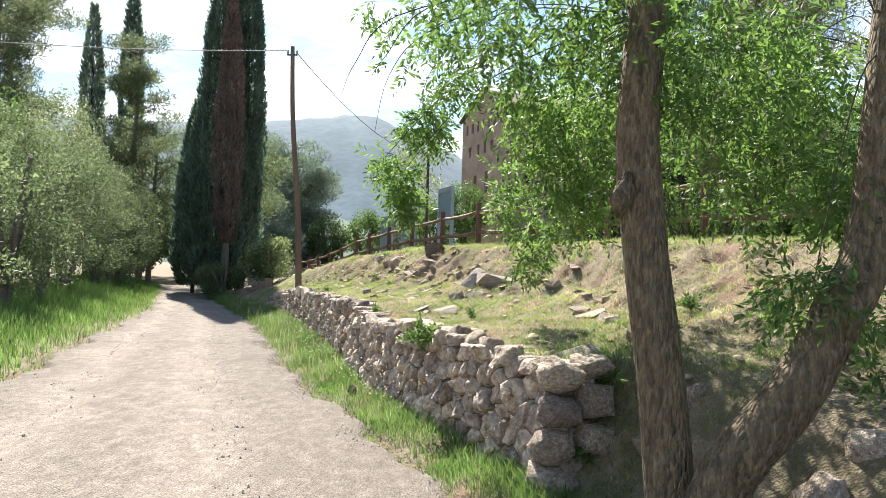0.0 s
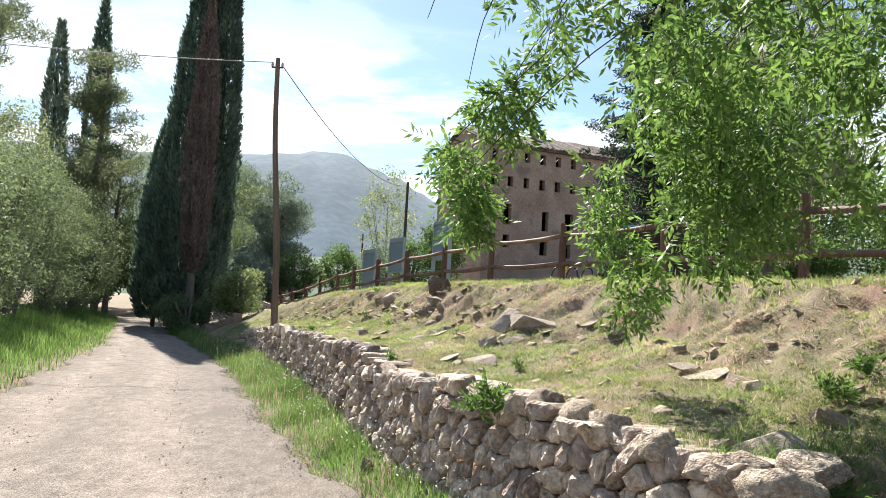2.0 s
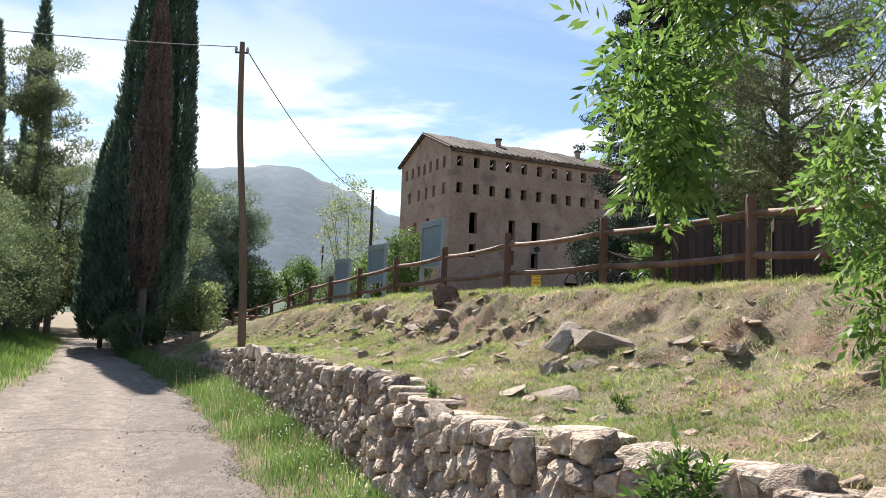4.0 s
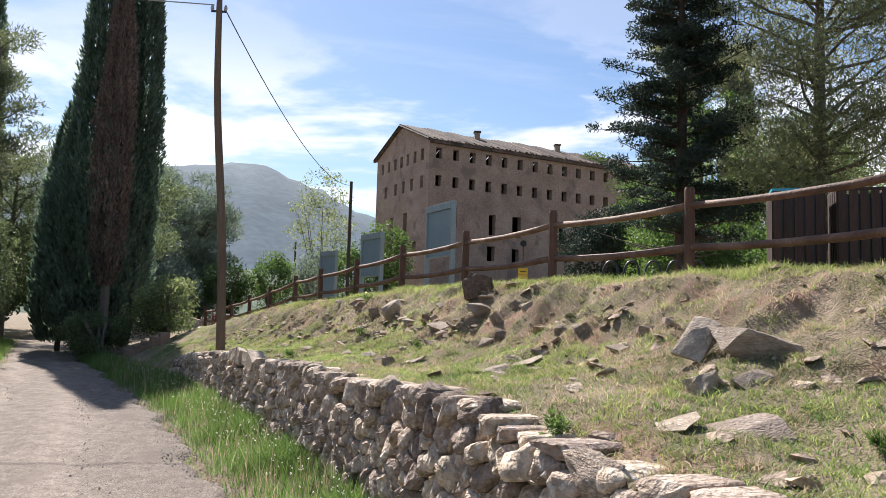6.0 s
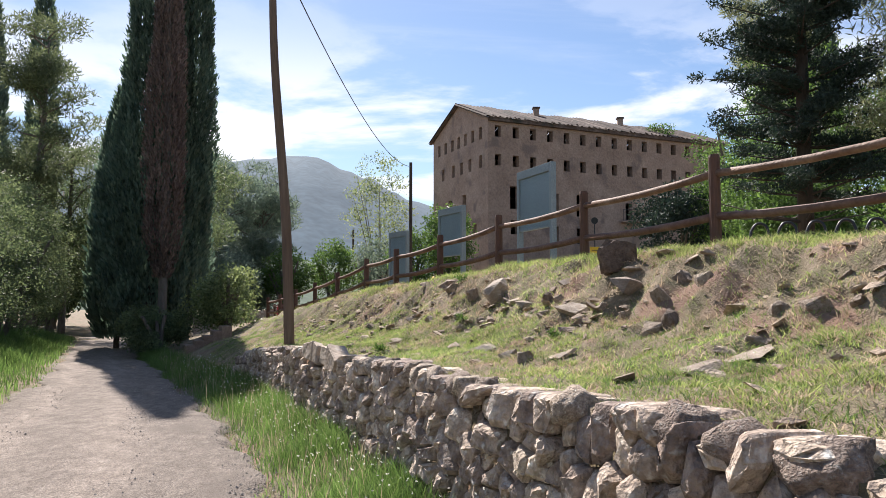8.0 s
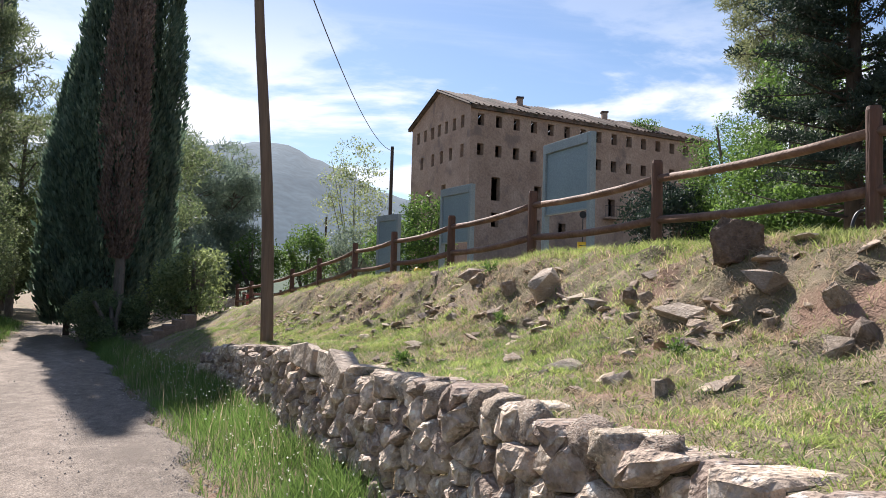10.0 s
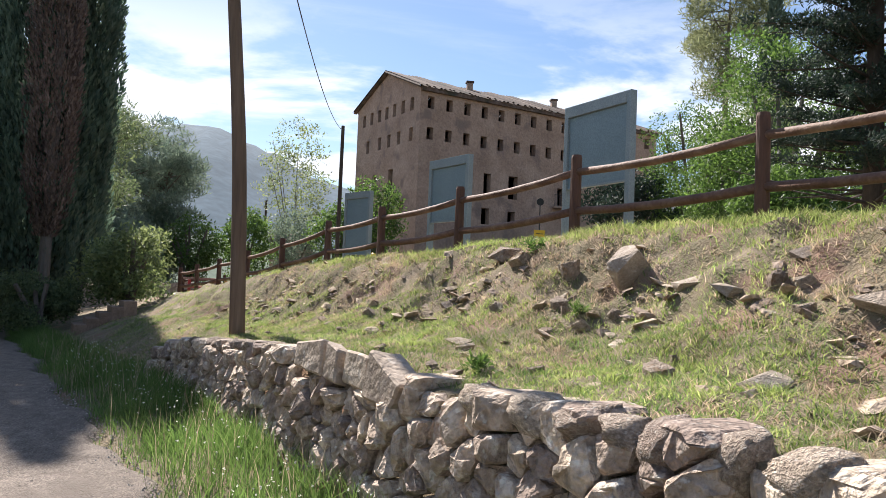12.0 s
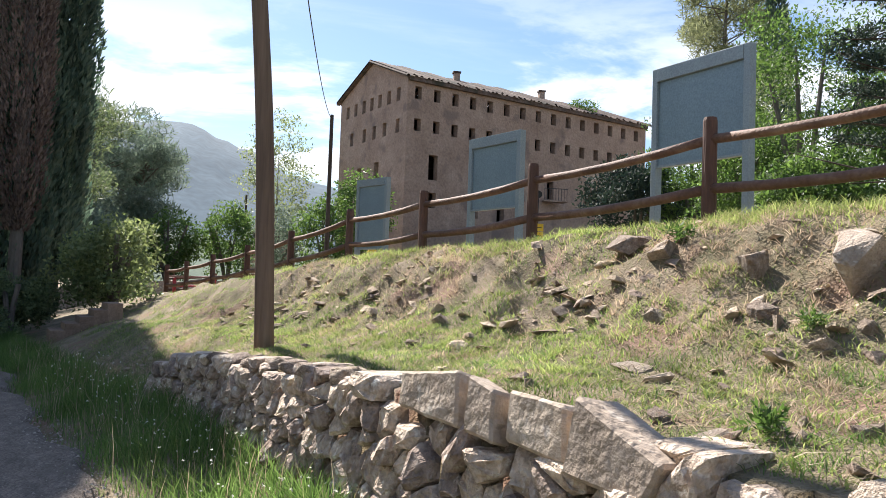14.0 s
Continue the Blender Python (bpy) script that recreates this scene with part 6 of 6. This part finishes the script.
keep = rng.uniform(0, 1, len(u)) < np.clip(0.5 - 0.8 * lumps(x, y, 1.25, 9), 0.1, 1)
x, y = x[keep], y[keep]
blades("dry_grass", rooted(x, y), 0.025 + 0.04 * rng.uniform(0, 1, len(x)), STRAW, 2.2, 0.003, "dry straw-coloured grass lying on the bank")
# coarse tussocks, dry and green, in uneven clumps
for name, n, mat_, per, lo, hi, seed, label in (("dry_tussocks", 3000, STRAW, 24, 0.025, 0.06, 9, "matted tussocks of dry grass on the bank"), ("green_tussocks", 5600, BANK_GRASS, 24, 0.025, 0.06, 5, "coarse yellow-green tussocks on the bank")):
    x, y, u = scatter(n, 4.8, 27, lambda y: wall_x(y) + 0.15, lambda y: fence_x(y) + 0.2)
    keep = rng.uniform(0, 1, n) < np.clip(0.55 + 0.9 * lumps(x, y, 2.3, seed), 0.1, 1)
    x, y = np.repeat(x[keep], per), np.repeat(y[keep], per)
    ht = np.repeat(rng.uniform(lo, hi, keep.sum()), per)
    x, y = x + rng.normal(size=len(x)) * 0.035, y + rng.normal(size=len(y)) * 0.035
    blades(name, rooted(x, y), ht, mat_, 1.2, 0.0032, label)
# scree: angular chips on the eroded part of the bank
x, y, u = scatter(9500, 5, 27, lambda y: wall_x(y) + 0.25, lambda y: fence_x(y) - 0.1)
keep = rng.uniform(0, 1, len(u)) < 0.09 + 0.91 * np.exp(-((u - 0.64) / 0.19) ** 2) * np.clip(0.35 - 1.3 * lumps(x, y, 1.9, 9), 0.02, 1)
chips = [[], []]
for px, py in zip(x[keep], y[keep]):
    me = CHIPS[int(rng.integers(10))]
    s = 0.02 + 0.16 * rng.uniform() ** 4
    m = Matrix.LocRotScale((px, py, gz(px, py) + s * 0.08), Euler((rng.uniform(-0.5, 0.5), rng.uniform(-0.5, 0.5), rng.uniform(0, 6.3))), (s * rng.uniform(0.9, 1.7), s, s * rng.uniform(0.25, 0.5)))
    b0 = len(chips[0])
    chips[0].extend([tuple(m @ v.co) for v in me.vertices])
    chips[1].extend([tuple(b0 + k for k in p.vertices) for p in me.polygons])
tagged(raw("scree", chips[0], chips[1], SCREE), "angular stone chips on the eroded bank", "stones", "", "stuff")
x, y, u = scatter(30000, 6, 60, lambda y: fence_x(y) - 0.2, lambda y: fence_x(y) + 9)
blades("lawn_grass", rooted(x, y), 0.10 + 0 * x, GRASS, 0.4, 0.01, "short green lawn beyond the fence")
x, y, u = scatter(620, 7, 26, lambda y: road_right(y) + 0.25, lambda y: wall_x(y) - 0.05)
pts = rooted(x, y)
pts[:, 2] += rng.uniform(0.15, 0.4, len(pts))
tagged(leaves("wild_flowers", np.repeat(pts, 4, 0), 0.012, PETAL, None, None, 0, 0.8), "tiny white wild flowers in the verge grass", "flowers", "", "stuff")

x, y, u = scatter(1000, 6, 29, lambda y: road_right(y) + 0.1, lambda y: wall_x(y) - 0.1)
blades("seeding_grass", rooted(x, y), 0.16 + 0.24 * np.clip((y - 8) / 9, 0, 1), STRAW, 0.3, 0.0022, "thin pale seeding grass stems in the verge")
# gravel on the lane
x, y, u = scatter(24000, 1.5, 24, lambda y: road_left(y) + 0.2, lambda y: road_right(y) + 0.25)
keep = rng.uniform(0, 1, len(u)) < 0.25 + 0.75 * (np.abs(u - 0.95) < 0.12) + 0.2 * (np.abs(u - 0.48) < 0.1)
x, y = x[keep], y[keep]
verts, faces = [], []
for px, py in zip(x, y):
    s = 0.005 + 0.014 * rng.uniform() ** 4
    a = rng.uniform(0, 6.28)
    b0 = len(verts)
    c, d = math.cos(a) * s, math.sin(a) * s
    z = 0.012
    verts += [(px + c, py + d, z), (px - d, py + c, z), (px - c, py - d, z), (px + d, py - c * 1.2, z), (px + c * 0.2, py, z + s * 0.9)]
    faces += [(b0, b0 + 1, b0 + 4), (b0 + 1, b0 + 2, b0 + 4), (b0 + 2, b0 + 3, b0 + 4), (b0 + 3, b0, b0 + 4)]
tagged(raw("gravel", verts, faces, GRAVEL), "loose pale gravel chips on the lane", "gravel", "", "stuff")


# weeds on the bank and the wall
def weed(x, y, z, r, n, material, label):
    t = thing("weed", (x, y, z), label, "plant", "weeds on the bank and wall")
    base = cloud((0, 0, r * 0.25), (r * 0.5, r * 0.5, r * 0.35), n, 0.0)
    way = units(n) * 0.8 + np.array([0, 0, 0.55])
    way /= np.linalg.norm(way, axis=1)[:, None]
    side = np.cross(way, units(n))
    side /= np.linalg.norm(side, axis=1)[:, None]
    pts, dirs = [], []
    for k in range(9):
        u = r * 0.12 * (k // 2 + 1)
        sgn = 0 if k == 8 else (1 if k % 2 else -1)
        pts.append(base + way * u)
        dirs.append(way * 0.7 + side * sgn * 0.8)
    leaves("leaf_spray", np.concatenate(pts), r * 0.28, material, t, np.concatenate(dirs), 0.9, 0.36)


gx, gy = rng.normal(1.2, 0.3, 1500), rng.normal(5.2, 0.32, 1500)
blades("end_grass", rooted(gx, gy), 0.05 + 0.07 * rng.uniform(0, 1, len(gx)), GRASS, 0.9, 0.003, "short green grass beside the wall's end")
weed(-0.26, 7.02, 0.9, 0.24, 34, LIME, "bright green leafy plant growing from the wall top")
for wx, wy, wr in ((1.25, 5.15, 0.22), (1.05, 4.9, 0.18), (-1.15, 10.3, 0.13), (-3.25, 17.3, 0.12), (-2.3, 18.4, 0.11), (0.2, 9.6, 0.11), (-1.6, 15.6, 0.1), (1.9, 6.4, 0.18), (2.4, 6.9, 0.18), (-2.2, 20.0, 0.16)):
    weed(wx, wy, gz(wx, wy), wr, 30, LIME if wr < 0.2 else ASH, "small green leafy weed growing on the bank")
